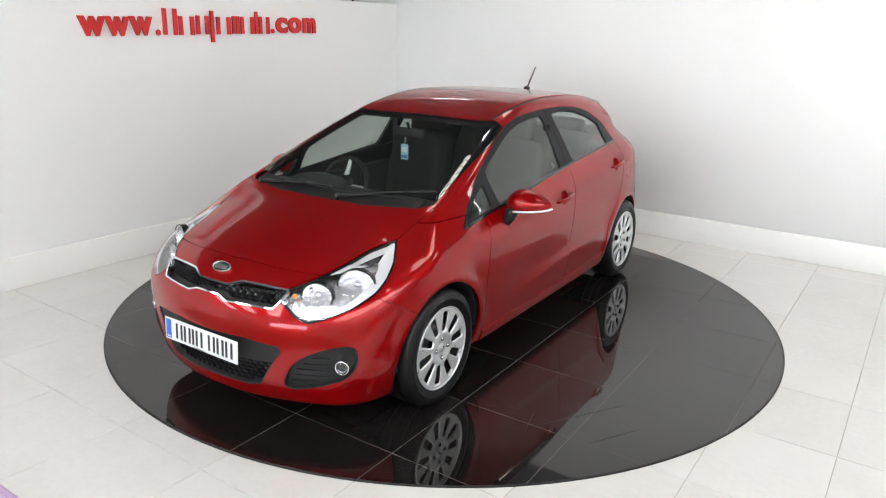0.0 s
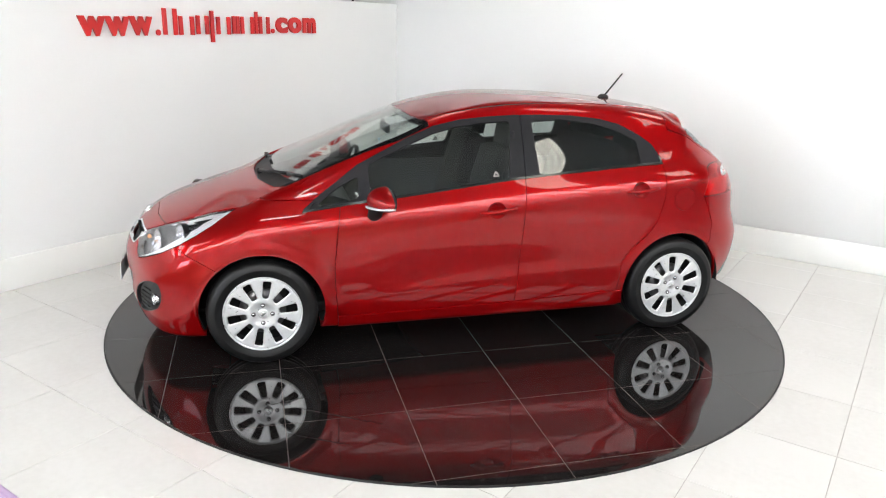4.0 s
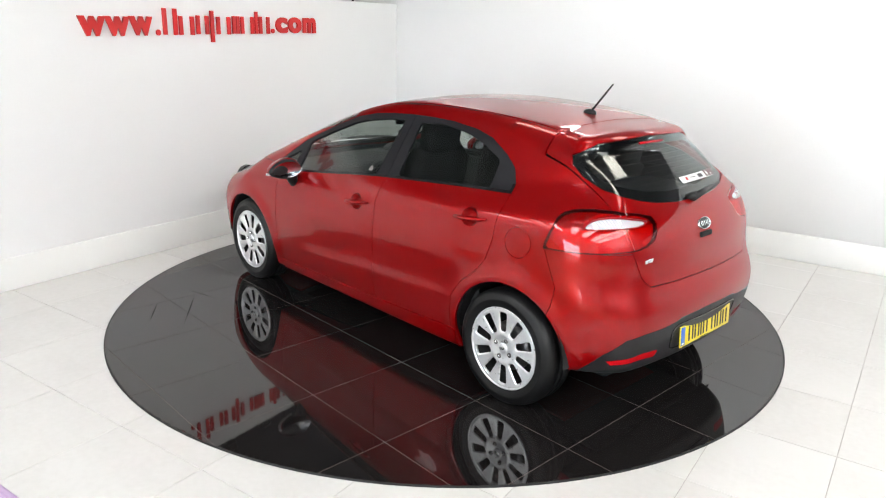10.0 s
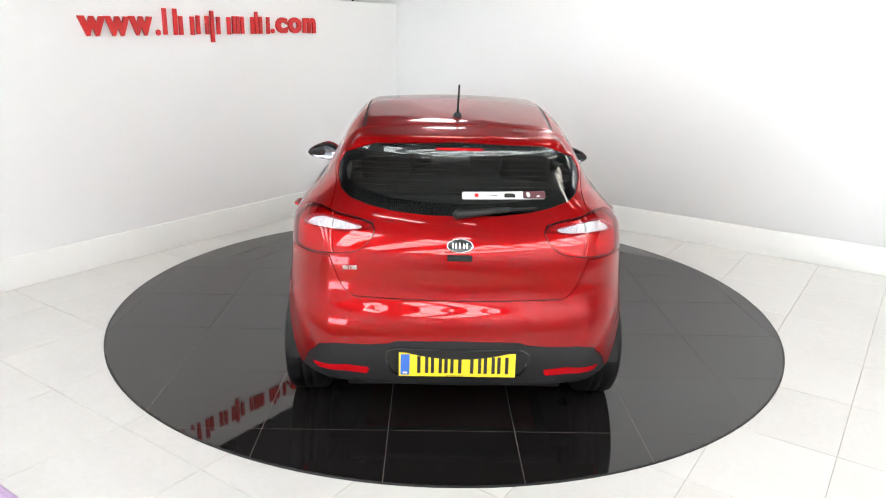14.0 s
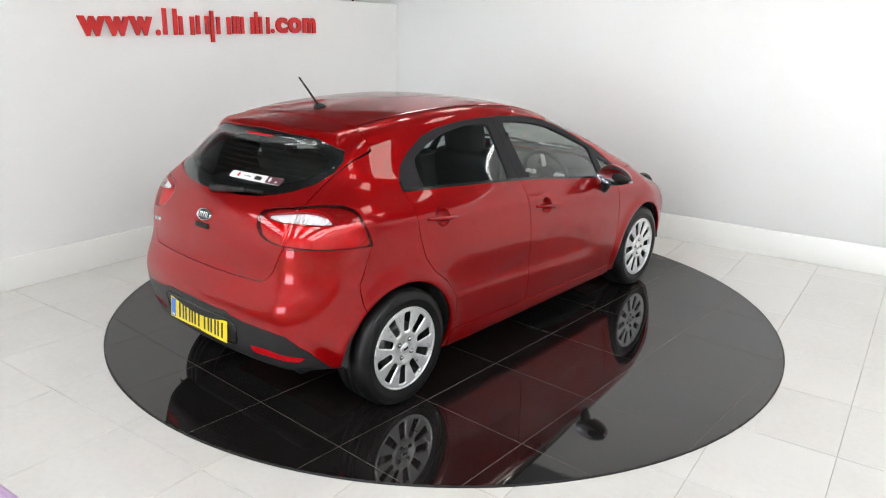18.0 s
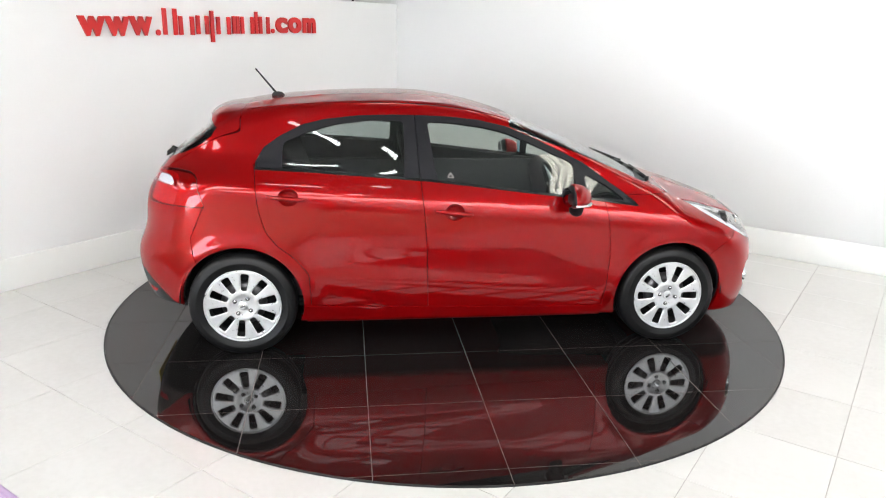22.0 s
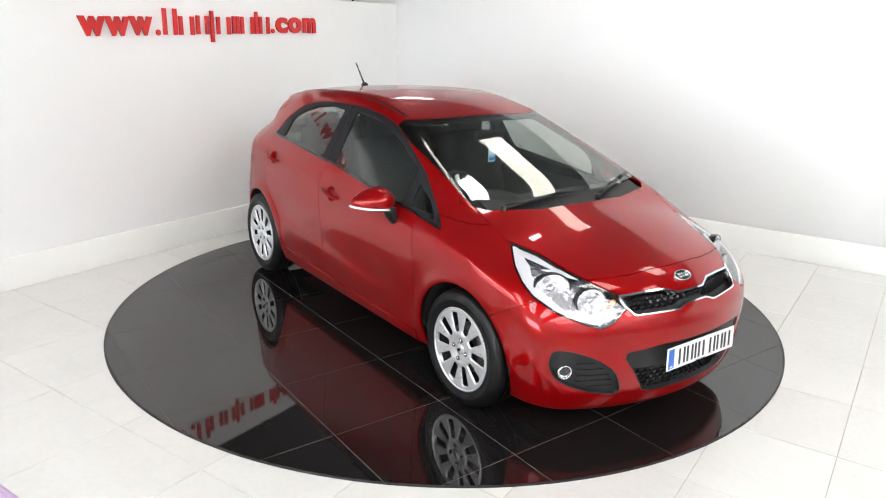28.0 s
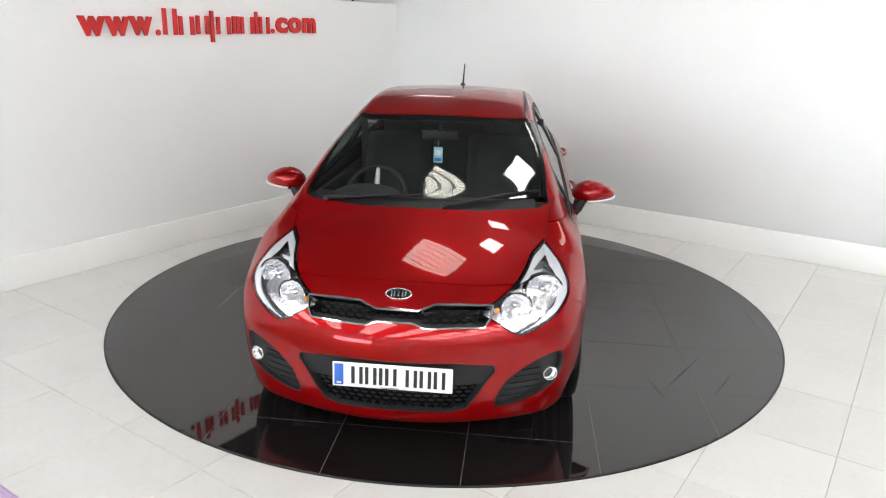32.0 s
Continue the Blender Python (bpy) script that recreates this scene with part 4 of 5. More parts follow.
def build_car():
    car = new("car")
    tagged(car, "glossy red metallic five-door hatchback parked on the turntable", "car")
    b = Bodywork(car)
    # dark inner shell, added so the seams look dark; it also lines the cabin
    lining = b.rest.moved(-0.036)
    for fn in (side(WINDOWS), above(SCREEN), faced(REAR_WINDOW, -9, -1.2), faced(GRILLE, 1.6), faced(INTAKE, 1.6), faced(FOG_POD, 1.5), corner(HEADLAMP, 1), corner(TAILLAMP, -1)):
        lining = lining.split(fn(lining.v))[1]
    b.across("inner_shell", lining, LINING, 0.006)
    # screen, cowl and side windows
    screen, _ = b.cut(above(SCREEN), 0.0)
    cowl, glass = b.cut(above(COWL), 0.0, screen)
    b.across("cowl", cowl.inside(lambda p: p[:, 1] - 0.585).largest().moved(-0.012), BLACK, 0.012, label="black plastic cowl under the windscreen")
    windscreen = b.across("windscreen", glass, GLASS, 0.004, label="clear laminated windscreen with a black border")
    frit = glass.moved(-0.0055).band(above(SCREEN), -0.034, 0.0)
    b.across("border", frit, FRIT, 0.002, windscreen)
    dlo, _ = b.cut(side(WINDOWS), 0.0)
    # bonnet, lamps and bumpers
    headlamp, _ = b.cut(corner(HEADLAMP, 1))
    bonnet, _ = b.cut(lambda p: np.where(p[:, 2] > 0.70, above(BONNET)(p), 1.0))
    b.across("bonnet", bonnet, PAINT)
    taillamp, _ = b.cut(corner(TAILLAMP, -1), 0.0)
    gate, _ = b.cut(hatch)
    bumper, _ = b.cut(front_end)
    rear, _ = b.cut(rear_end)
    grille, bumper = b.cut(faced(GRILLE, 1.6), 0.0, bumper)
    intake, bumper = b.cut(faced(INTAKE, 1.6), 0.0, bumper)
    pod, bumper = b.cut(faced(rounded(FOG_POD), 1.5), 0.0, bumper)
    front_bumper = b.across("front_bumper", bumper, PAINT, 0.02)
    valance, rear = b.cut(faced(VALANCE, -9, -1.2), 0.001, rear)
    rear_bumper = b.across("rear_bumper", rear, PAINT, 0.016)
    reflector, valance = b.cut(faced(REFLECTOR, -9, -1.2), 0.001, valance)
    b.across("valance", valance, BLACK, 0.016, rear_bumper, "textured black lower bumper")
    recess = faced(rounded([(-0.2, 0.497), (0.285, 0.497), (0.325, 0.47), (0.30, 0.375), (0.27, 0.352), (-0.2, 0.348)], 20), -9, -1.2)
    b.across("plate_recess", b.whole.band(recess, -0.004, 0.004).moved(0.004), GLOSS_BLACK, 0.012, rear_bumper, "raised edge round the plate recess")
    for s in (reflector, reflector.mirrored()):
        link("reflector", s.mesh("reflector", 0.012), RED_LENS, rear_bumper, "red rear reflector")
    # tailgate
    pane, gate = b.cut(faced(REAR_WINDOW, -9, -1.2), 0.0, gate)
    tailgate = b.across("tailgate", gate, PAINT, 0.014)
    b.across("rear_window", pane.moved(-0.004), DARK_GLASS, 0.004, tailgate, "dark tinted heated rear window")
    tag = lambda p, pts: outline(p[:, 1], p[:, 2], pts)
    sticker = pane.mirrored().inside(lambda p: tag(p, [(-0.01, 1.125), (-0.385, 1.128), (-0.39, 1.157), (-0.01, 1.152)]))
    sheet = link("sticker", sticker.moved(0.001).mesh("sticker", 0.001), WHITE, tailgate, "white strip sticker with a dark end on the rear window")
    for y0, y1, z0, z1, mt in ((-0.388, -0.285, 1.129, 1.156, STICKER_DARK), (-0.085, -0.065, 1.133, 1.147, LETTER), (-0.175, -0.105, 1.138, 1.142, PLATE_BLACK), (-0.25, -0.20, 1.133, 1.148, PLATE_BLACK),
                               (-0.318, -0.300, 1.133, 1.152, WHITE), (-0.37, -0.34, 1.134, 1.140, WHITE)):
        bar = pane.mirrored().inside(lambda p: tag(p, [(y0, z0), (y1, z0), (y1, z1), (y0, z1)]))
        lift = 0.002 if mt in (STICKER_DARK, LETTER, PLATE_BLACK) else 0.003
        link("bar", bar.moved(lift).mesh("bar", 0.0006), mt, sheet)
    wires = pane.moved(-0.0085).inside(lambda p: faced(REAR_WINDOW, -9, -1.2)(p) + 0.05)
    for i in range(9):
        z = 1.105 + 0.021 * i
        b.across("heater_wire", wires.band(lambda p: p[:, 2] - z, 0.0, 0.0014), WIRE, 0.0004, tailgate)
    edge = pane.moved(-0.0095)
    edge = edge.band(faced(REAR_WINDOW, -9, -1.2), -0.045, 0.0)
    b.across("border", edge, FRIT, 0.002, tailgate)
    # doors
    doors = {}
    for name, fn in (("front_door", FRONT_DOOR), ("rear_door", REAR_DOOR)):
        skin, _ = b.cut(lambda p, fn=fn: np.where((p[:, 1] > 0.5) & (p[:, 2] < belt(p[:, 0]) + 0.06), side(fn)(p), 1.0))
        cx, cz = HANDLES[name][:2]
        bowl, skin = b.cut(lambda p: 0.047 * np.where(p[:, 1] > 0.5, np.hypot((p[:, 0] - cx - 0.008) / 0.056, (p[:, 2] - cz) / 0.048) - 1, 1.0), 0.0, skin)
        doors[name] = b.pair(name, skin, PAINT, 0.018)
        dx, dz = (bowl.v[:, 0] - cx - 0.008) / 0.056, (bowl.v[:, 2] - cz) / 0.048
        deep = 0.027
        bowl.v = bowl.v - bowl.n * (deep * np.clip(1 - (dx * dx + dz * dz) ** 2, 0, 1))[:, None]
        tilt = 4 * (dx * dx + dz * dz) * deep
        n = bowl.n - np.stack([tilt * dx / 0.056, 0 * dx, tilt * dz / 0.048], 1)
        bowl.n = n / np.linalg.norm(n, axis=1)[:, None]
        b.pair("handle_cup", bowl, PAINT, 0.002, doors[name], "red recess behind the handle")
    fglass, frame_ = b.cut(side(rounded(FRONT_GLASS)), 0.0, dlo)
    quarter, frame_ = b.cut(side(rounded(QUARTER_GLASS)), 0.0, frame_)
    rglass, frame_ = b.cut(side(rounded(REAR_GLASS)), 0.0, frame_)
    seam = lambda p: p[:, 0] - np.interp(p[:, 2], [z for x, z in SEAM_B[::-1]], [x for x, z in SEAM_B[::-1]])
    back, ahead = frame_.split(seam(frame_.v) + 0.002)[0], frame_.split(seam(frame_.v) - 0.002)[1]
    b.pair("window_frame", ahead.moved(-0.002), TRIM, 0.02, doors["front_door"], "satin black window surround")
    b.pair("window_frame", back.moved(-0.002), TRIM, 0.02, doors["rear_door"], "satin black window surround")
    b.pair("window", fglass.moved(-0.009), GLASS, 0.004, doors["front_door"], "clear side window glass")
    b.pair("window", rglass.moved(-0.009), DARK_GLASS, 0.004, doors["rear_door"], "darkly tinted side window glass")
    low = dlo.moved(0.002).band(side(WINDOWS), -0.014, -0.001).inside(lambda p: p[:, 2] - belt(p[:, 0]) - 0.075 + 0.03 * step(p[:, 0], 0.5, 1.0))
    for name, part_of in (("front_door", low.inside(lambda p: -seam(p) - 0.0 + 0.003)), ("rear_door", low.inside(lambda p: seam(p) + 0.003))):
        b.pair("belt_strip", part_of, GLOSS_BLACK, 0.006, doors[name], "glossy black strip under the windows")
    mark = fglass.moved(-0.008)
    big, small = [(-0.062, 1.030), (-0.108, 1.034), (-0.086, 1.070)], [(-0.075, 1.038), (-0.097, 1.040), (-0.086, 1.058)]
    mark = mark.inside(side(big)).split(side(small)(mark.inside(side(big)).v))[1]
    b.pair("warning_sticker", mark, STICKER_PALE, 0.0005, doors["front_door"], "small pale triangle sticker on the glass")
    b.pair("quarter_window", quarter.moved(-0.008), GLASS, 0.004, label="small fixed triangular window")
    # fuel flap, roof, wings, quarter panels
    lid = lambda p: np.where(p[:, 1] > 0.5, np.hypot(p[:, 0] + 1.326, p[:, 2] - 0.871) - 0.075, 1.0)
    patch = b.rest.inside(lambda p: lid(p) - 0.0013)
    flap, _ = b.cut(lid, 0.0012)
    link("fuel_flap", flap.mesh("fuel_flap", 0.01), PAINT, car, "round fuel filler flap")
    link("quarter_patch", patch.mirrored().mesh("quarter_patch", 0.01), PAINT, car)
    strip = lambda p: np.where((p[:, 2] > 1.2) & (p[:, 0] > -1.26) & (p[:, 0] < 0.30), np.abs(p[:, 1] - 0.507 + 0.012 * p[:, 0] ** 2 + 0.018 * np.maximum(-p[:, 0], 0)) - 0.008, 1.0)
    ditch, _ = b.cut(strip, 0.0)
    b.pair("roof_strip", ditch.moved(-0.005), BLACK, 0.006, label="black roof drip strip")
    roof, _ = b.cut(lambda p: np.where((p[:, 2] > 1.2) & (p[:, 0] < 0.5), p[:, 1] - 0.507 + 0.012 * p[:, 0] ** 2 + 0.018 * np.maximum(-p[:, 0], 0), 1.0), 0.0)
    b.across("roof", roof, PAINT, 0.012)
    b.across("headlining", roof.moved(-0.04), HEADLINE, 0.004, label="pale cloth headlining")
    wing, _ = b.cut(lambda p: np.where(p[:, 0] > 0.6, np.maximum(np.interp(p[:, 2], [z for x, z in SEAM_F[::-1]], [x for x, z in SEAM_F[::-1]]) - p[:, 0], p[:, 2] - 0.93), 1.0))
    b.pair("front_wing", wing, PAINT, 0.014)
    sill, _ = b.cut(lambda p: np.where((p[:, 1] > 0.5) & (np.abs(p[:, 0]) < 0.93), p[:, 2] - np.interp(p[:, 0], [x for x, z in SILL[::-1]], [z for x, z in SILL[::-1]]) + 0.002, 1.0), 0.0)
    b.pair("sill", sill.moved(0.007), PAINT, 0.02, label="red painted sill under the doors")
    b.pair("body_side", b.rest, PAINT, 0.016)
    build_lamps(b, headlamp, taillamp)
    build_nose(b, front_bumper, grille, intake, pod)
    build_fittings(b, doors, tailgate)
    build_cabin(car)
    # underside and wheel wells
    for x in (AXLE, -AXLE):
        for s in (1, -1):
            bm = bmesh.new()
            n = 20
            rows = []
            for y in (0.52, 0.83 - (0.03 if x < 0 else 0.01)):
                rows.append([bm.verts.new((x + 0.358 * math.cos(math.pi * i / n), s * y, HUB + 0.358 * math.sin(math.pi * i / n))) for i in range(n + 1)])
            for i in range(n):
                bm.faces.new((rows[0][i], rows[0][i + 1], rows[1][i + 1], rows[1][i]))
            bm.faces.new(rows[0])
            part("wheel_liner", bm, DARK, car)
    part("underbody", box(-1.7, 1.85, -0.52, 0.52, 0.19, 0.24, 0.02), DARK, car)
    part("exhaust", rod((-1.4, 0.45, 0.23), (-1.68, 0.45, 0.228), 0.024, n=20), STEEL, car, "steel exhaust tail pipe")
    for x in (AXLE, -AXLE):
        for y in (0.836, -0.836):
            build_wheel(car, x, y, 12 + 23 * (x > 0) + 9 * (y > 0))
    return car


def build_lamps(b, headlamp, taillamp):
    fn = corner(HEADLAMP, 1)
    for s, m in ((1, lambda k: k), (-1, lambda k: k.mirrored())):
        lamp = new("headlamp")
        lamp.parent = b.car
        tagged(lamp, "clear swept-back headlamp with chrome reflectors")
        link("lens", m(headlamp).mesh("lens", 0.003), CLEAR, lamp, "clear lamp lens")
        tub = headlamp.moved(-0.055)
        brow = lambda p: 0.735 + 0.30 * np.clip(0.95 - (p[:, 0] - p[:, 1] - 0.2), -0.5, 0.45) - p[:, 2] + 0.03
        dark, pale = tub.split(brow(tub.v))
        link("housing", m(pale).mesh("housing", 0.004), LAMP_DARK, lamp)
        if len(dark.t):
            link("eyebrow", m(dark.moved(0.012)).mesh("eyebrow", 0.004), GLOSS_BLACK, lamp, "black eyebrow inside the lamp")
        wall = headlamp.band(fn, -0.006, 0.0)
        link("rim", m(wall.moved(-0.004)).mesh("rim", 0.055), GLOSS_BLACK, lamp)
        # bright blade along the rear and outer edge
        blade = headlamp.moved(-0.007)
        slant = lambda p: p[:, 0] - p[:, 1]
        blade = blade.inside(lambda p: np.maximum(fn(p) + 0.005, np.minimum(slant(p) - 0.93 - 0.5 * (0.77 - p[:, 2]), np.maximum(slant(p) - 1.30, -(fn(p) + 0.005 + 0.040 * np.clip((1.30 - slant(p)) / 0.35, 0, 1)))) ))
        blade = blade.inside(lambda p: p[:, 2] - 0.79 - 0.55 * np.maximum(0.93 - slant(p), 0))
        link("blade", m(blade).mesh("blade", 0.004), SILVER, lamp, "silver blade inside the lamp")
        upper = headlamp.moved(-0.012).inside(lambda p: np.maximum(np.maximum(fn(p) + 0.005, -(fn(p) + 0.010 + 0.022 * np.clip((1.35 - slant(p)) / 0.4, 0, 1))), slant(p) - 1.46))
        link("edge_strip", m(upper).mesh("edge_strip", 0.004), SILVER, lamp, "silver strip along the lamp's edge")
        for (x, y, z), r in (((1.706, 0.634, 0.716), 0.086), ((1.838, 0.512, 0.676), 0.070)):
            d = Vector((0.90, 0.34 * s, 0.10)).normalized()
            q = d.to_track_quat("Y", "Z").to_matrix().to_4x4()
            bm = lathe([(r * 0.25, -0.050), (r * 0.55, -0.042), (r * 0.8, -0.026), (r * 0.95, -0.006), (r, 0.004), (r * 1.04, 0.0), (r * 1.02, -0.02)], 48)
            bmesh.ops.transform(bm, matrix=Matrix.Translation((x, s * y, z)) @ q @ Matrix.Diagonal((1, 1, 0.82, 1)), verts=bm.verts)
            part("reflector", bm, BRIGHT, lamp, "round chrome reflector bowl")
            bm = lathe([(r * 1.03, -0.03), (r * 1.03, 0.004), (r * 1.08, 0.006), (r * 1.12, 0.0), (r * 1.12, -0.03)], 48)
            bmesh.ops.transform(bm, matrix=Matrix.Translation((x, s * y, z)) @ q @ Matrix.Diagonal((1, 1, 0.82, 1)), verts=bm.verts)
            part("bezel", bm, GLOSS_BLACK, lamp, "black ring round the reflector")
            bm = bmesh.new()
            bmesh.ops.create_uvsphere(bm, u_segments=20, v_segments=12, radius=r * 0.27)
            bmesh.ops.transform(bm, matrix=Matrix.Translation((x, s * y, z)) @ q @ Matrix.Translation((0, -0.025, 0)), verts=bm.verts)
            part("bulb", bm, CHROME, lamp)
        bm = bmesh.new()
        bmesh.ops.create_uvsphere(bm, u_segments=16, v_segments=10, radius=0.013)
        bmesh.ops.transform(bm, matrix=Matrix.Translation((1.895, s * 0.43, 0.675)), verts=bm.verts)
        part("indicator_bulb", bm, AMBER, lamp, "amber indicator bulb")
    white = corner(rounded(TAIL_WHITE), -1)
    for s, m in ((1, lambda k: k), (-1, lambda k: k.mirrored())):
        lamp = new("tail_lamp")
        lamp.parent = b.car
        tagged(lamp, "red tail lamp with a clear upper band")
        fnt = corner(TAILLAMP, -1)
        inner, rim = taillamp.split(fnt(taillamp.v) + 0.0035)
        link("gasket", m(rim.moved(-0.004)).mesh("gasket", 0.012), GLOSS_BLACK, lamp, "black edge round the lamp")
        split = lambda p: (-p[:, 0] - p[:, 1]) - np.interp(p[:, 2], [0.89, 1.06], [1.262, 1.15])
        level = lambda p: p[:, 2] - 0.985 - 0.02 * (-p[:, 0] - p[:, 1] - 1.1)
        for sgn in (1, -1):
            half = inner.split(sgn * split(inner.v) + 0.0028)[0]
            clear, red = half.split(white(half.v))
            for nm, sk, mt in (("red_lens", red, TAIL_RED), ("clear_lens", clear, CLEAR)):
                if len(sk.t):
                    link(nm, m(sk.moved(0.001)).mesh(nm, 0.002), mt, lamp)
            deep = half.moved(-0.022)
            bright, rest = deep.split(white(deep.v) - 0.004)
            lower, upper = rest.split(level(rest.v))
            for nm, sk, mt in (("crystal", bright, CRYSTAL), ("red_reflector", lower, RED_REFLECT), ("red_housing", upper, SHADED_RED)):
                if len(sk.t):
                    link(nm, m(sk).mesh(nm, 0.003), mt, lamp)
            edge = half.band(white, -0.0015, 0.0025)
            if len(edge.t):
                link("divider", m(edge.moved(-0.001)).mesh("divider", 0.02), RED_LENS, lamp)


def build_nose(b, bumper, grille, intake, pod):
    car = b.car
    back = grille.moved(-0.045)
    g = b.across("grille", back, DARK, 0.004, label="black honeycomb grille with a chrome surround")
    fn = faced(GRILLE, 1.6)
    surround = b.whole.band(fn, -0.0035, 0.003)
    b.across("chrome_surround", surround.moved(0.003), CHROME, 0.018, g, "polished chrome grille surround")

    def in_grille(y, z):
        return outline(np.array([y]), np.array([z]), GRILLE)[0] < -0.008

    mesh_grille(g, in_grille, lambda y: 2.0 - 0.42 * y * y, (28, 34), 12, (0.042, 0.0215), GLOSS_BLACK)
    tub = b.across("lower_intake", intake.moved(-0.05), DARK, 0.004, label="black lower air intake with honeycomb mesh")
    wall = b.whole.band(faced(INTAKE, 1.6), -0.005, 0.001)
    b.across("intake_rim", wall.moved(-0.002), BLACK, 0.05, tub)
    shelf = intake.moved(-0.012).inside(lambda p: 0.372 + 0.02 * p[:, 1] ** 2 - p[:, 2])
    b.across("plate_panel", shelf, BLACK, 0.03, tub, "plain black panel behind the plate")
    mesh_grille(tub, lambda y, z: outline(np.array([y]), np.array([z]), INTAKE)[0] < -0.012 and z < 0.375, lambda y: 2.035 - 0.40 * y * y, (12, 22), 12, (0.040, 0.020), GLOSS_BLACK)
    for s, m in ((1, lambda k: k), (-1, lambda k: k.mirrored())):
        f = new("fog_lamp")
        f.parent = car
        tagged(f, "round fog lamp in a black bezel")
        link("bezel", m(pod.moved(-0.022)).mesh("bezel", 0.006), BLACK, f, "black fog lamp bezel")
        w = b.whole.band(faced(rounded(FOG_POD), 1.5), -0.005, 0.001)
        link("bezel_rim", m(w.moved(-0.002)).mesh("bezel_rim", 0.03), BLACK, f)
        for z0 in (0.292, 0.322, 0.352, 0.382, 0.412):
            slat = pod.moved(-0.014).inside(lambda p: np.maximum(np.maximum(np.abs(p[:, 2] - z0) - 0.006, faced(rounded(FOG_POD), 1.5)(p) + 0.02), p[:, 1] - 0.635))
            if len(slat.t):
                link("slat", m(slat).mesh("slat", 0.010), BLACK, f)
        mesh = Matrix.Translation((1.866, s * 0.680, 0.378)) @ Vector((0.93, 0.36 * s, 0)).to_track_quat("Y", "Z").to_matrix().to_4x4()
        for nm, prof, mat in (("ring", [(0.029, -0.012), (0.029, 0.004), (0.031, 0.006), (0.034, 0.003), (0.034, -0.02)], CHROME), ("lens", [(0.0005, 0.004), (0.02, 0.003), (0.031, -0.004)], CLEAR),
                              ("reflector", [(0.0005, -0.03), (0.018, -0.024), (0.030, -0.004)], BRIGHT)):
            bm = lathe(prof, 40)
            bmesh.ops.transform(bm, matrix=mesh, verts=bm.verts)
            part(nm, bm, mat, f)


def plate(parent, m, mat):
    """A number plate in the y-z plane looking along +x, with bars for its characters."""
    p = part("number_plate", box(-0.002, 0.003, -0.26, 0.26, -0.0555, 0.0555, 0.0015), mat, parent, "embossed number plate with a blue band")
    p.matrix_basis = m
    part("band", box(0.003, 0.0042, -0.252, -0.212, -0.048, 0.048, 0.0005), PLATE_BLUE, p, "blue band")
    part("bar", box(0.0042, 0.0048, -0.242, -0.222, -0.042, -0.034), WHITE, p)
    y = -0.178
    for i, w in enumerate((0.05, 0.05, 0.016, 0.05, 0, 0.05, 0.05, 0.05)):
        if w:
            for k in ((0.0, w - 0.015) if w > 0.02 else (0.0,)):
                part("bar", box(0.003, 0.0042, y + k, y + k + 0.015, -0.0395, 0.0395, 0.0004), PLATE_BLACK, p)
            y += w + 0.0105
        else:
            y += 0.028
    part("bar", box(0.003, 0.0036, -0.05, 0.03, -0.053, -0.050), PLATE_BLACK, p)
    return p


def emblem(parent, m, w, h):
    """An oval badge: chrome ring, black field, plain chrome bars."""
    bm = lathe([(0.88, 0.0), (0.9, 0.006), (0.96, 0.008), (1.0, 0.005), (1.0, -0.006)], 48)
    bmesh.ops.scale(bm, vec=(w / 2, 1, h / 2), verts=bm.verts)
    e = part("badge", bm, CHROME, parent, "oval chrome badge with a black field")
    e.matrix_basis = m
    bm = lathe([(0.0005, 0.003), (0.9, 0.001)], 48)
    bmesh.ops.scale(bm, vec=(w / 2, 1, h / 2), verts=bm.verts)
    part("field", bm, GLOSS_BLACK, e)
    for x in (-0.26, -0.15, 0.0, 0.15, 0.26):
        part("bar", box(x * w - 0.028 * w, x * w + 0.028 * w, 0.002, 0.006, -0.22 * h, 0.22 * h, 0.001), CHROME, e)
    return e


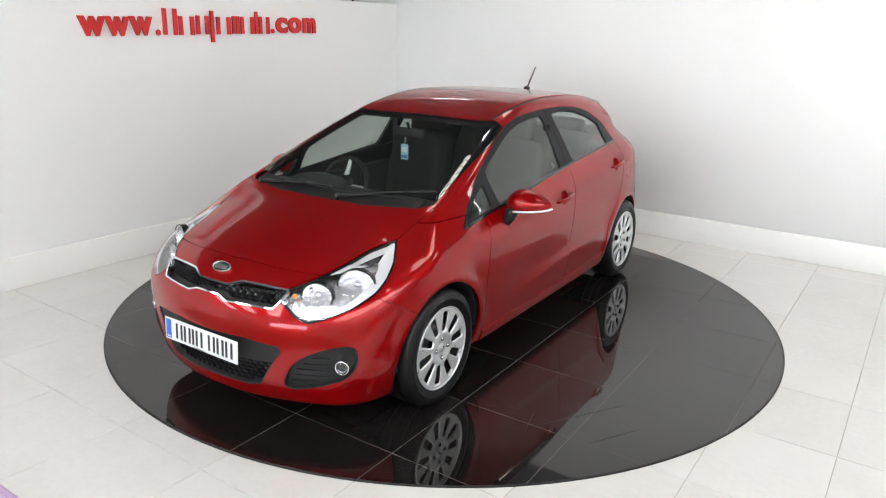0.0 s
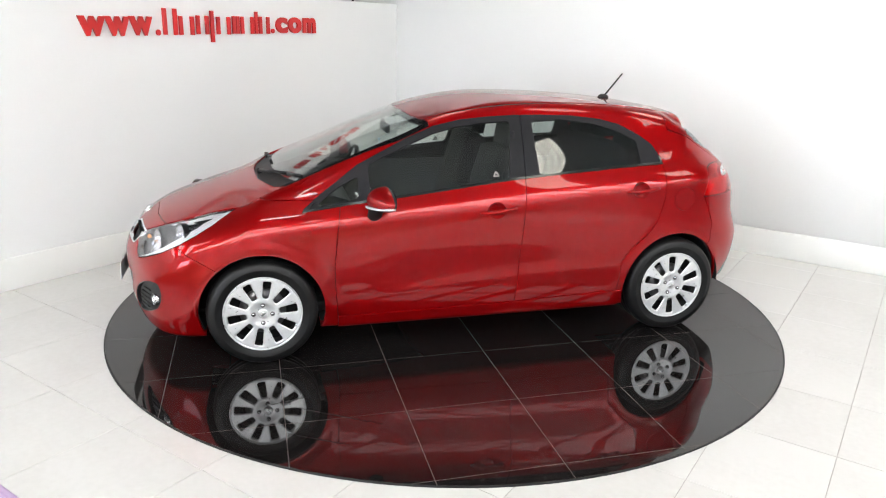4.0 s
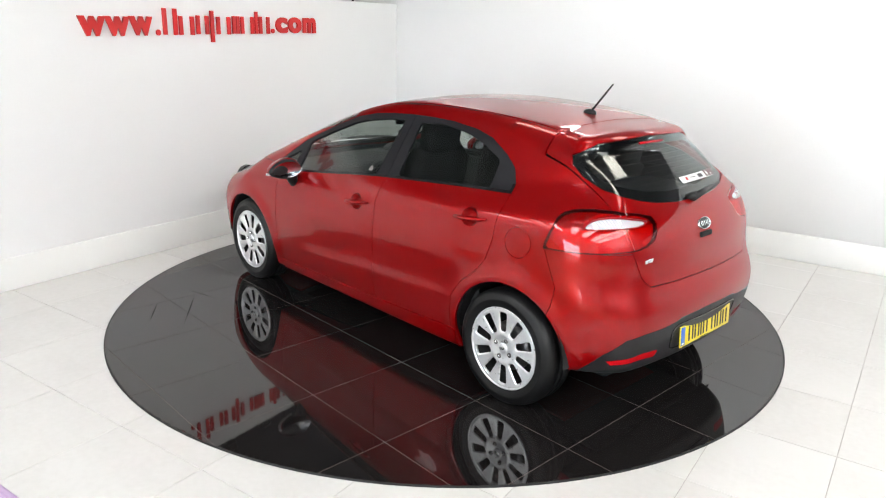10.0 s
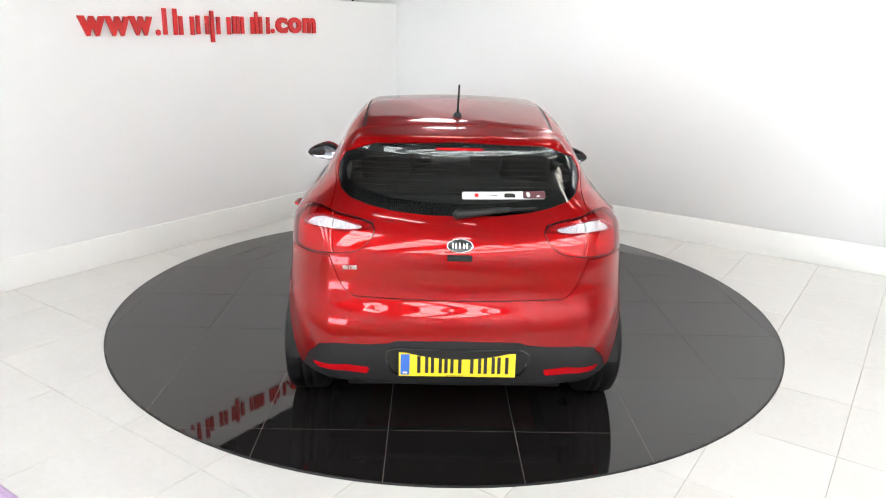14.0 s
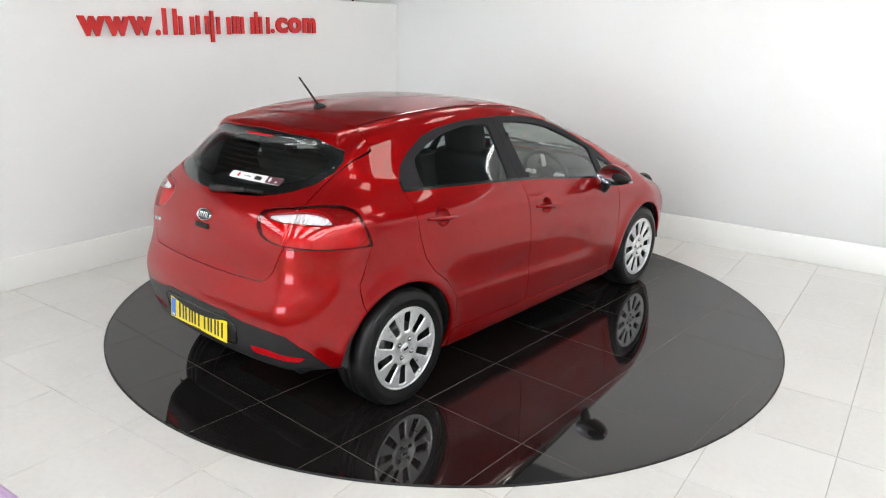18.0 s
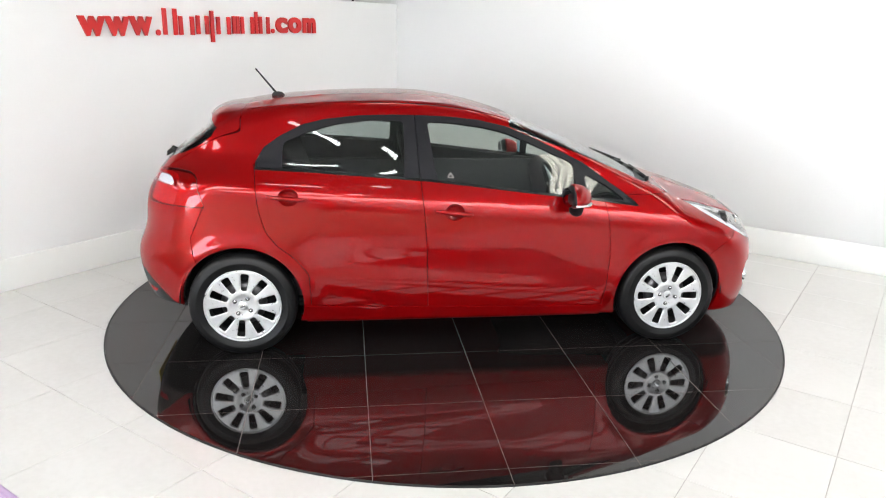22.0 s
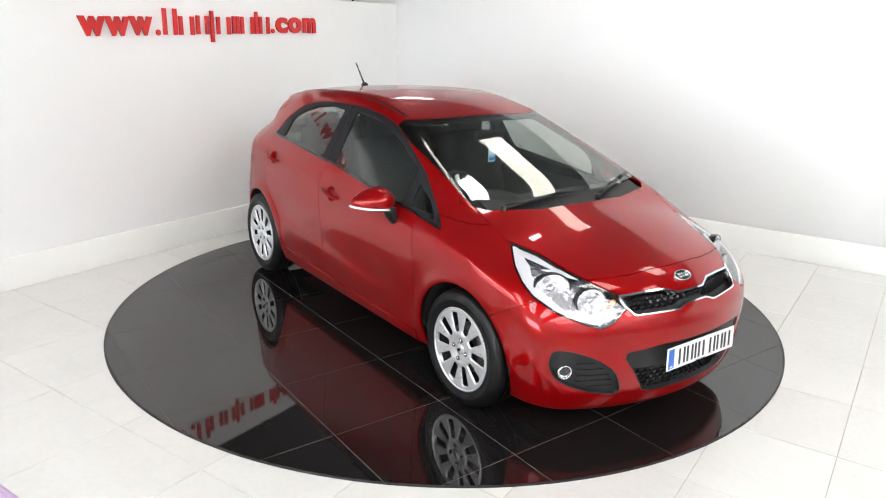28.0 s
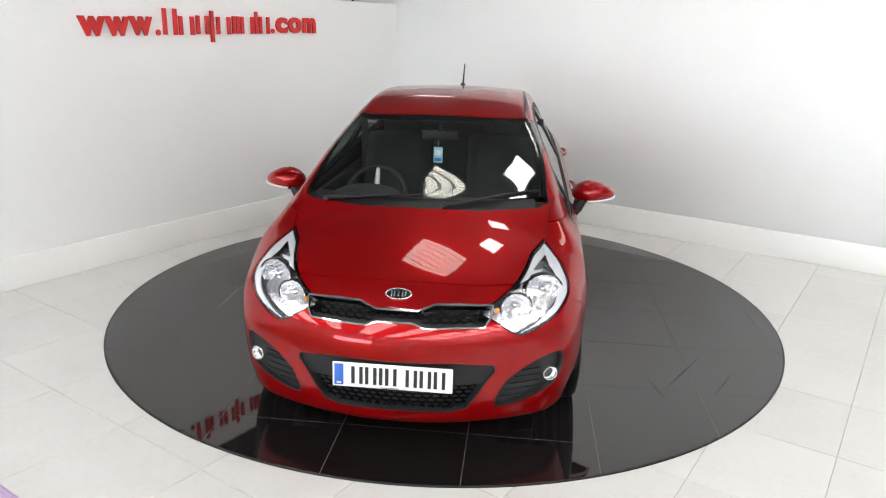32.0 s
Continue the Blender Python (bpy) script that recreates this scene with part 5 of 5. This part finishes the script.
def build_fittings(b, doors, tailgate):
    car = b.car
    plate(car, pose(2.098, 0, 0.42, 0, -3, 0), PLATE_WHITE)
    plate(car, pose(-1.935, 0, 0.42, 0, -4, 180), PLATE_YELLOW)
    emblem(car, pose(1.944, 0, 0.742, 0, 0, -90) @ pose(0, 0, 0, 56, 0, 0), 0.118, 0.060)
    emblem(tailgate, pose(-1.855, 0, 0.949, 0, 0, 90) @ pose(0, 0, 0, 24, 0, 0), 0.118, 0.060)
    for i, w in enumerate((0.022, 0.008, 0.024)):
        y = 0.512 - (0, 0.026, 0.038)[i]
        part("letter_bar", box(-1.852, -1.843, y - w, y, 0.832, 0.850, 0.001, m=pose(0, 0, 0)), CHROME, tailgate, "small chrome badge bar")
    # tailgate grip below the badge
    part("grip_recess", box(-1.882, -1.862, -0.055, 0.055, 0.885, 0.912, 0.008), DARK, tailgate, "dark grip recess under the badge")
    # high-mounted brake lamp, rear wiper
    part("brake_lamp", box(-1.515, -1.49, -0.11, 0.11, 1.311, 1.323, 0.003), RED_LENS, tailgate, "slim red brake lamp under the spoiler")
    w = new("rear_wiper")
    w.parent = tailgate
    tagged(w, "black rear wiper")
    part("arm", rod((-1.79, 0.015, 1.072), (-1.765, -0.22, 1.095), 0.020, 0.011, 12), BLACK, w)
    part("hub", rod((-1.755, 0.01, 1.06), (-1.80, 0.01, 1.085), 0.024, 0.019, 16), BLACK, w)
    part("blade", rod((-1.775, -0.02, 1.080), (-1.745, -0.34, 1.098), 0.007, 0.006, 8), RUBBER, w)
    # front wipers
    def z_on(x, y):
        z = np.linspace(1.5, 0.7, 1600)
        f = solid(np.stack([np.full_like(z, x), np.full_like(z, y), z], 1))
        return float(z[np.argmax(f < 0)])

    for a, c in (((1.205, -0.52), (1.195, 0.0)), ((1.262, 0.12), (1.045, 0.61))):
        w = new("front_wiper")
        w.parent = car
        tagged(w, "black windscreen wiper")
        p, q = Vector((*a, z_on(*a) + 0.007)), Vector((*c, z_on(*c) + 0.009))
        part("arm", rod(p, p.lerp(q, 0.62) + Vector((0.012, 0, 0.010)), 0.011, 0.006, 10), BLACK, w)
        o = Vector((-0.01, 0.0, 0.0))
        ends = [p.lerp(q, t) for t in (0.05, 0.35, 0.68, 1.0)]
        bm = bmesh.new()
        for e0, e1 in zip(ends, ends[1:]):
            e0 = Vector((e0.x, e0.y, z_on(e0.x, e0.y) + 0.008)) + o
            e1 = Vector((e1.x, e1.y, z_on(e1.x, e1.y) + 0.008)) + o
            rod(e0, e1, 0.009, 0.009, 8, bm)
        part("blade", bm, RUBBER, w)
        part("pivot", rod(p - Vector((0, 0, 0.02)), p + Vector((0, 0, 0.012)), 0.016, 0.012, 16), BLACK, w)
    # aerial
    a = new("aerial")
    a.parent = car
    tagged(a, "slanted black roof aerial")
    bm = bmesh.new()
    bmesh.ops.create_uvsphere(bm, u_segments=20, v_segments=12, radius=1)
    bmesh.ops.transform(bm, matrix=Matrix.Translation((-1.11, 0, 1.428)) @ Matrix.Diagonal((0.042, 0.022, 0.024, 1)), verts=bm.verts)
    part("foot", bm, BLACK, a)
    part("mast", rod((-1.12, 0, 1.44), (-1.245, 0, 1.592), 0.0065, 0.0045, 10), BLACK, a)
    # handles, mirrors
    for i, s in enumerate((1, -1)):
        for name, (cx, cz, tilt) in HANDLES.items():
            y = surface_y(cx, cz)
            h = new("handle")
            h.parent = doors[name][i]
            h.matrix_basis = pose(cx, s * y, cz, 0, tilt, 0)
            tagged(h, "red painted pull handle over a dark cup")
            bm = bmesh.new()
            n, rows = 18, []
            for k in range(n + 1):
                u = -1 + 2 * k / n
                half = 0.0125 * (1 - 0.55 * abs(u) ** 3)
                out = 0.008 + 0.024 * (1 - u * u) ** 0.8
                rows.append([bm.verts.new((u * 0.112, s * (out + dy), dz * half)) for dy, dz in ((0, -1), (0.007, -0.7), (0.010, 0), (0.007, 0.7), (0, 1), (-0.009, 0.8), (-0.009, -0.8))])
            for r0, r1 in zip(rows, rows[1:]):
                for k in range(7):
                    bm.faces.new((r0[k], r0[(k + 1) % 7], r1[(k + 1) % 7], r1[k]))
            bm.faces.new(rows[0])
            bm.faces.new(rows[-1])
            bmesh.ops.recalc_face_normals(bm, faces=bm.faces)
            part("grip", bm, PAINT, h)
        build_mirror(car, s)


def surface_y(x, z):
    y = np.linspace(1.0, 0.4, 1200)
    f = solid(np.stack([np.full_like(y, x), y, np.full_like(y, z)], 1))
    return float(y[np.argmax(f < 0)])


def build_mirror(car, s):
    m = new("door_mirror")
    m.parent = car
    m.matrix_basis = pose(0.605, s * 0.915, 0.952) @ Matrix.Diagonal((1.22, 1.24, 1.15, 1))
    tagged(m, "red door mirror on a black foot")
    # housing: a rounded shell, full in front, flat behind
    bm = bmesh.new()
    bmesh.ops.create_uvsphere(bm, u_segments=32, v_segments=20, radius=1)
    for v in bm.verts:
        x, y, z = v.co
        y *= s
        ex = 0.085 * x if x > 0 else 0.030 * x
        wide = 0.118 if y > 0 else 0.085
        sq = (abs(y) ** 4 + abs(z) ** 4) ** 0.25
        grow = 1.0 if sq < 1e-6 else min((y * y + z * z) ** 0.5 / sq, 1.0)
        k = 1 + (1 - grow) * 0.6
        v.co = (ex - 0.02 * max(y, 0), s * y * wide * k * (1 - 0.10 * z), z * (0.066 if z > 0 else 0.056) * k * (1 - 0.22 * max(y, 0)))
    is_low = lambda f: f.calc_center_median().z < -0.030 or f.calc_center_median().x < -0.012
    bm2 = bm.copy()
    bmesh.ops.delete(bm, geom=[f for f in bm.faces if is_low(f)], context="FACES")
    part("housing", bm, PAINT, m, "red painted mirror shell")
    bmesh.ops.delete(bm2, geom=[f for f in bm2.faces if not is_low(f)], context="FACES")
    bmesh.ops.scale(bm2, vec=(0.985, 0.985, 0.985), verts=bm2.verts)
    part("base_shell", bm2, BLACK, m, "black lower shell and glass surround")
    # silver indicator line
    bm = bmesh.new()
    rows = []
    for i in range(17):
        a = -0.15 + 1.75 * i / 16
        p = Vector((0.088 * math.cos(a) - 0.02 * max(math.sin(a), 0), s * 0.121 * math.sin(a), -0.026 - 0.004 * math.cos(a) + 0.008 * math.sin(a)))
        rows.append([bm.verts.new(p + Vector((math.cos(a) * dx, s * math.sin(a) * dx, dz))) for dx, dz in ((-0.012, -0.0050), (0.002, -0.004), (0.002, 0.003), (-0.012, 0.004))])
    for r0, r1 in zip(rows, rows[1:]):
        for k in range(4):
            bm.faces.new((r0[k], r0[(k + 1) % 4], r1[(k + 1) % 4], r1[k]))
    bm.faces.new(rows[0])
    bm.faces.new(rows[-1])
    bmesh.ops.recalc_face_normals(bm, faces=bm.faces)
    part("indicator", bm, SILVER, m, "slim silver indicator strip")
    g = lathe([(0.0005, 0.0), (0.95, 0.0), (1.0, 0.002)], 40)
    bmesh.ops.transform(g, matrix=Matrix.Translation((-0.031, s * 0.012, 0.002)) @ Matrix.Rotation(math.pi / 2, 4, "Z") @ Matrix.Diagonal((0.086, 1, 0.046, 1)), verts=g.verts)
    part("glass", g, MIRROR, m, "mirror glass")
    # foot
    bm = bmesh.new()
    rows = []
    for t in (0.0, 0.3, 0.65, 1.0):
        c = Vector((0.030 + 0.012 * t, s * (-0.045 - 0.040 * t * t), -0.030 - 0.092 * t))
        a, d = 0.042 - 0.012 * t, 0.030
        rows.append([bm.verts.new(c + Vector((a * math.cos(q), s * d * math.sin(q), 0.25 * d * math.sin(q)))) for q in [2 * math.pi * i / 12 for i in range(12)]])
    for r0, r1 in zip(rows, rows[1:]):
        for k in range(12):
            bm.faces.new((r0[k], r0[(k + 1) % 12], r1[(k + 1) % 12], r1[k]))
    bm.faces.new(rows[0])
    bm.faces.new(rows[-1])
    bmesh.ops.recalc_face_normals(bm, faces=bm.faces)
    part("foot", bm, BLACK, m, "black mirror foot")


def cushion(parent, name, m, size, mat=None, bulge=0.25):
    bm = bmesh.new()
    bmesh.ops.create_uvsphere(bm, u_segments=24, v_segments=16, radius=1)
    for v in bm.verts:
        k = max(abs(v.co.x), abs(v.co.y), abs(v.co.z))
        c = v.co / k
        v.co = v.co.lerp(c, 0.72)
        v.co = Vector((v.co.x * size[0] / 2, v.co.y * size[1] / 2, v.co.z * size[2] / 2))
    bmesh.ops.transform(bm, matrix=m, verts=bm.verts)
    return part(name, bm, mat or FABRIC, parent)


def build_cabin(car):
    part("cabin_floor", box(-1.45, 1.0, -0.70, 0.70, 0.24, 0.30, 0.02), FABRIC, car)
    # dashboard
    bm = bmesh.new()
    prof = [(1.22, 0.90), (1.02, 0.945), (0.86, 0.945), (0.78, 0.92), (0.74, 0.86), (0.78, 0.72), (0.82, 0.55), (0.95, 0.35), (1.22, 0.35)]
    rows = [[bm.verts.new((x - 0.10 * (y / 0.7) ** 2 * (x > 1.0), y, z - 0.01 * (y / 0.7) ** 2)) for x, z in prof] for y in (-0.70, -0.55, -0.38, -0.15, 0.1, 0.4, 0.70)]
    for r0, r1 in zip(rows, rows[1:]):
        for i in range(len(prof) - 1):
            bm.faces.new((r0[i], r0[i + 1], r1[i + 1], r1[i]))
    bmesh.ops.recalc_face_normals(bm, faces=bm.faces)
    dash = part("dashboard", bm, DASH, car, "dark grey moulded dashboard")
    bm = bmesh.new()
    bmesh.ops.create_uvsphere(bm, u_segments=24, v_segments=12, radius=1)
    bmesh.ops.transform(bm, matrix=Matrix.Translation((0.90, -0.36, 0.925)) @ Matrix.Diagonal((0.16, 0.21, 0.075, 1)), verts=bm.verts)
    part("instrument_hood", bm, DASH, dash)
    part("centre_screen", box(0.73, 0.76, -0.11, 0.11, 0.74, 0.86, 0.008), GLOSS_BLACK, dash)
    # steering wheel
    s = new("steering_wheel")
    s.parent = car
    s.matrix_basis = pose(0.66, -0.36, 0.885, 0, 66, 0)
    tagged(s, "black leather steering wheel")
    bm = lathe([(0.18 + 0.016 * math.cos(a), 0.016 * math.sin(a)) for a in [2 * math.pi * i / 10 for i in range(10)]], 48, "Z", closed=True)
    part("ring", bm, BLACK, s)
    bm = bmesh.new()
    bmesh.ops.create_uvsphere(bm, u_segments=20, v_segments=10, radius=1)
    bmesh.ops.transform(bm, matrix=Matrix.Diagonal((0.075, 0.085, 0.035, 1)), verts=bm.verts)
    part("boss", bm, BLACK, s)
    for a in (0, math.pi, -math.pi / 2):
        part("spoke", rod((0.05 * math.sin(a), 0.05 * math.cos(a), 0), (0.175 * math.sin(a), 0.175 * math.cos(a), 0), 0.018, 0.012, 10), SILVER, s)
    # seats
    for y in (0.36, -0.36):
        seat = new("front_seat")
        seat.parent = car
        tagged(seat, "dark cloth front seat with headrest")
        cushion(seat, "cushion", pose(0.15, y, 0.52, 0, -8, 0), (0.52, 0.50, 0.20))
        cushion(seat, "backrest", pose(-0.17, y, 0.85, 0, -16, 0), (0.16, 0.50, 0.66))
        for k in (-0.06, 0.06):
            part("post", rod((-0.27, y + k, 1.12), (-0.285, y + k, 1.22), 0.007, n=8), CHROME, seat)
        cushion(seat, "headrest", pose(-0.285, y, 1.235, 0, -10, 0), (0.10, 0.27, 0.19))
    bench = new("rear_seat")
    bench.parent = car
    tagged(bench, "dark cloth rear bench seat")
    cushion(bench, "cushion", pose(-0.72, 0, 0.56, 0, -8, 0), (0.50, 1.22, 0.2))
    cushion(bench, "backrest", pose(-1.02, 0, 0.87, 0, -18, 0), (0.16, 1.20, 0.60))
    for y in (0.36, -0.36):
        cushion(bench, "headrest", pose(-1.13, y, 1.16, 0, -12, 0), (0.09, 0.27, 0.15))
    part("parcel_shelf", box(-1.62, -1.14, -0.56, 0.56, 1.0, 1.02, 0.006), DASH, car)
    # rear-view mirror
    v = new("rear_view_mirror")
    v.parent = car
    tagged(v, "black interior rear-view mirror")
    part("stalk", rod((0.47, 0, 1.30), (0.45, 0, 1.25), 0.010, n=10), BLACK, v)
    part("shell", box(0.43, 0.46, -0.115, 0.115, 1.205, 1.265, 0.012), BLACK, v)
    # door inner panels
    for s_ in (1, -1):
        part("door_card", box(-1.0, 0.86, s_ * 0.70 if s_ > 0 else -0.735, 0.735 if s_ > 0 else -0.70, 0.32, 0.90, 0.012), DASH, car)
        part("seat_belt", box(-0.225, -0.215, s_ * 0.62 - 0.022, s_ * 0.62 + 0.022, 0.55, 1.28, 0.001), FABRIC, car)


car = build_car()


def build_freshener():
    """A card hanging from the interior mirror."""
    f = new("air_freshener")
    tagged(f, "pale blue and white card air freshener hanging from the mirror", "air freshener")
    part("cord", rod((0.475, -0.008, 1.21), (0.485, -0.008, 1.165), 0.0015, n=6), WHITE, f)
    part("card", box(0.483, 0.487, -0.036, 0.020, 1.07, 1.165, 0.0015), CARD, f, "pale blue card")
    part("label", box(0.487, 0.4885, -0.030, 0.014, 1.115, 1.148, 0.0005), WHITE, f)
    part("band", box(0.487, 0.4885, -0.030, 0.014, 1.080, 1.098, 0.0005), PLATE_BLUE, f)
    return f


freshener = build_freshener()


def motions():
    off = (-0.008, -0.010)
    spun, parked = [], []
    for t, a in TURN:
        c, s = math.cos(radians(a)), math.sin(radians(a))
        spun.append((t, pose(0, 0, 0, 0, 0, a)))
        parked.append((t, pose(c * off[0] - s * off[1], s * off[0] + c * off[1], 0, 0, 0, a)))
    walk(turntable, spun)
    walk(car, parked)
    walk(freshener, parked)


motions()
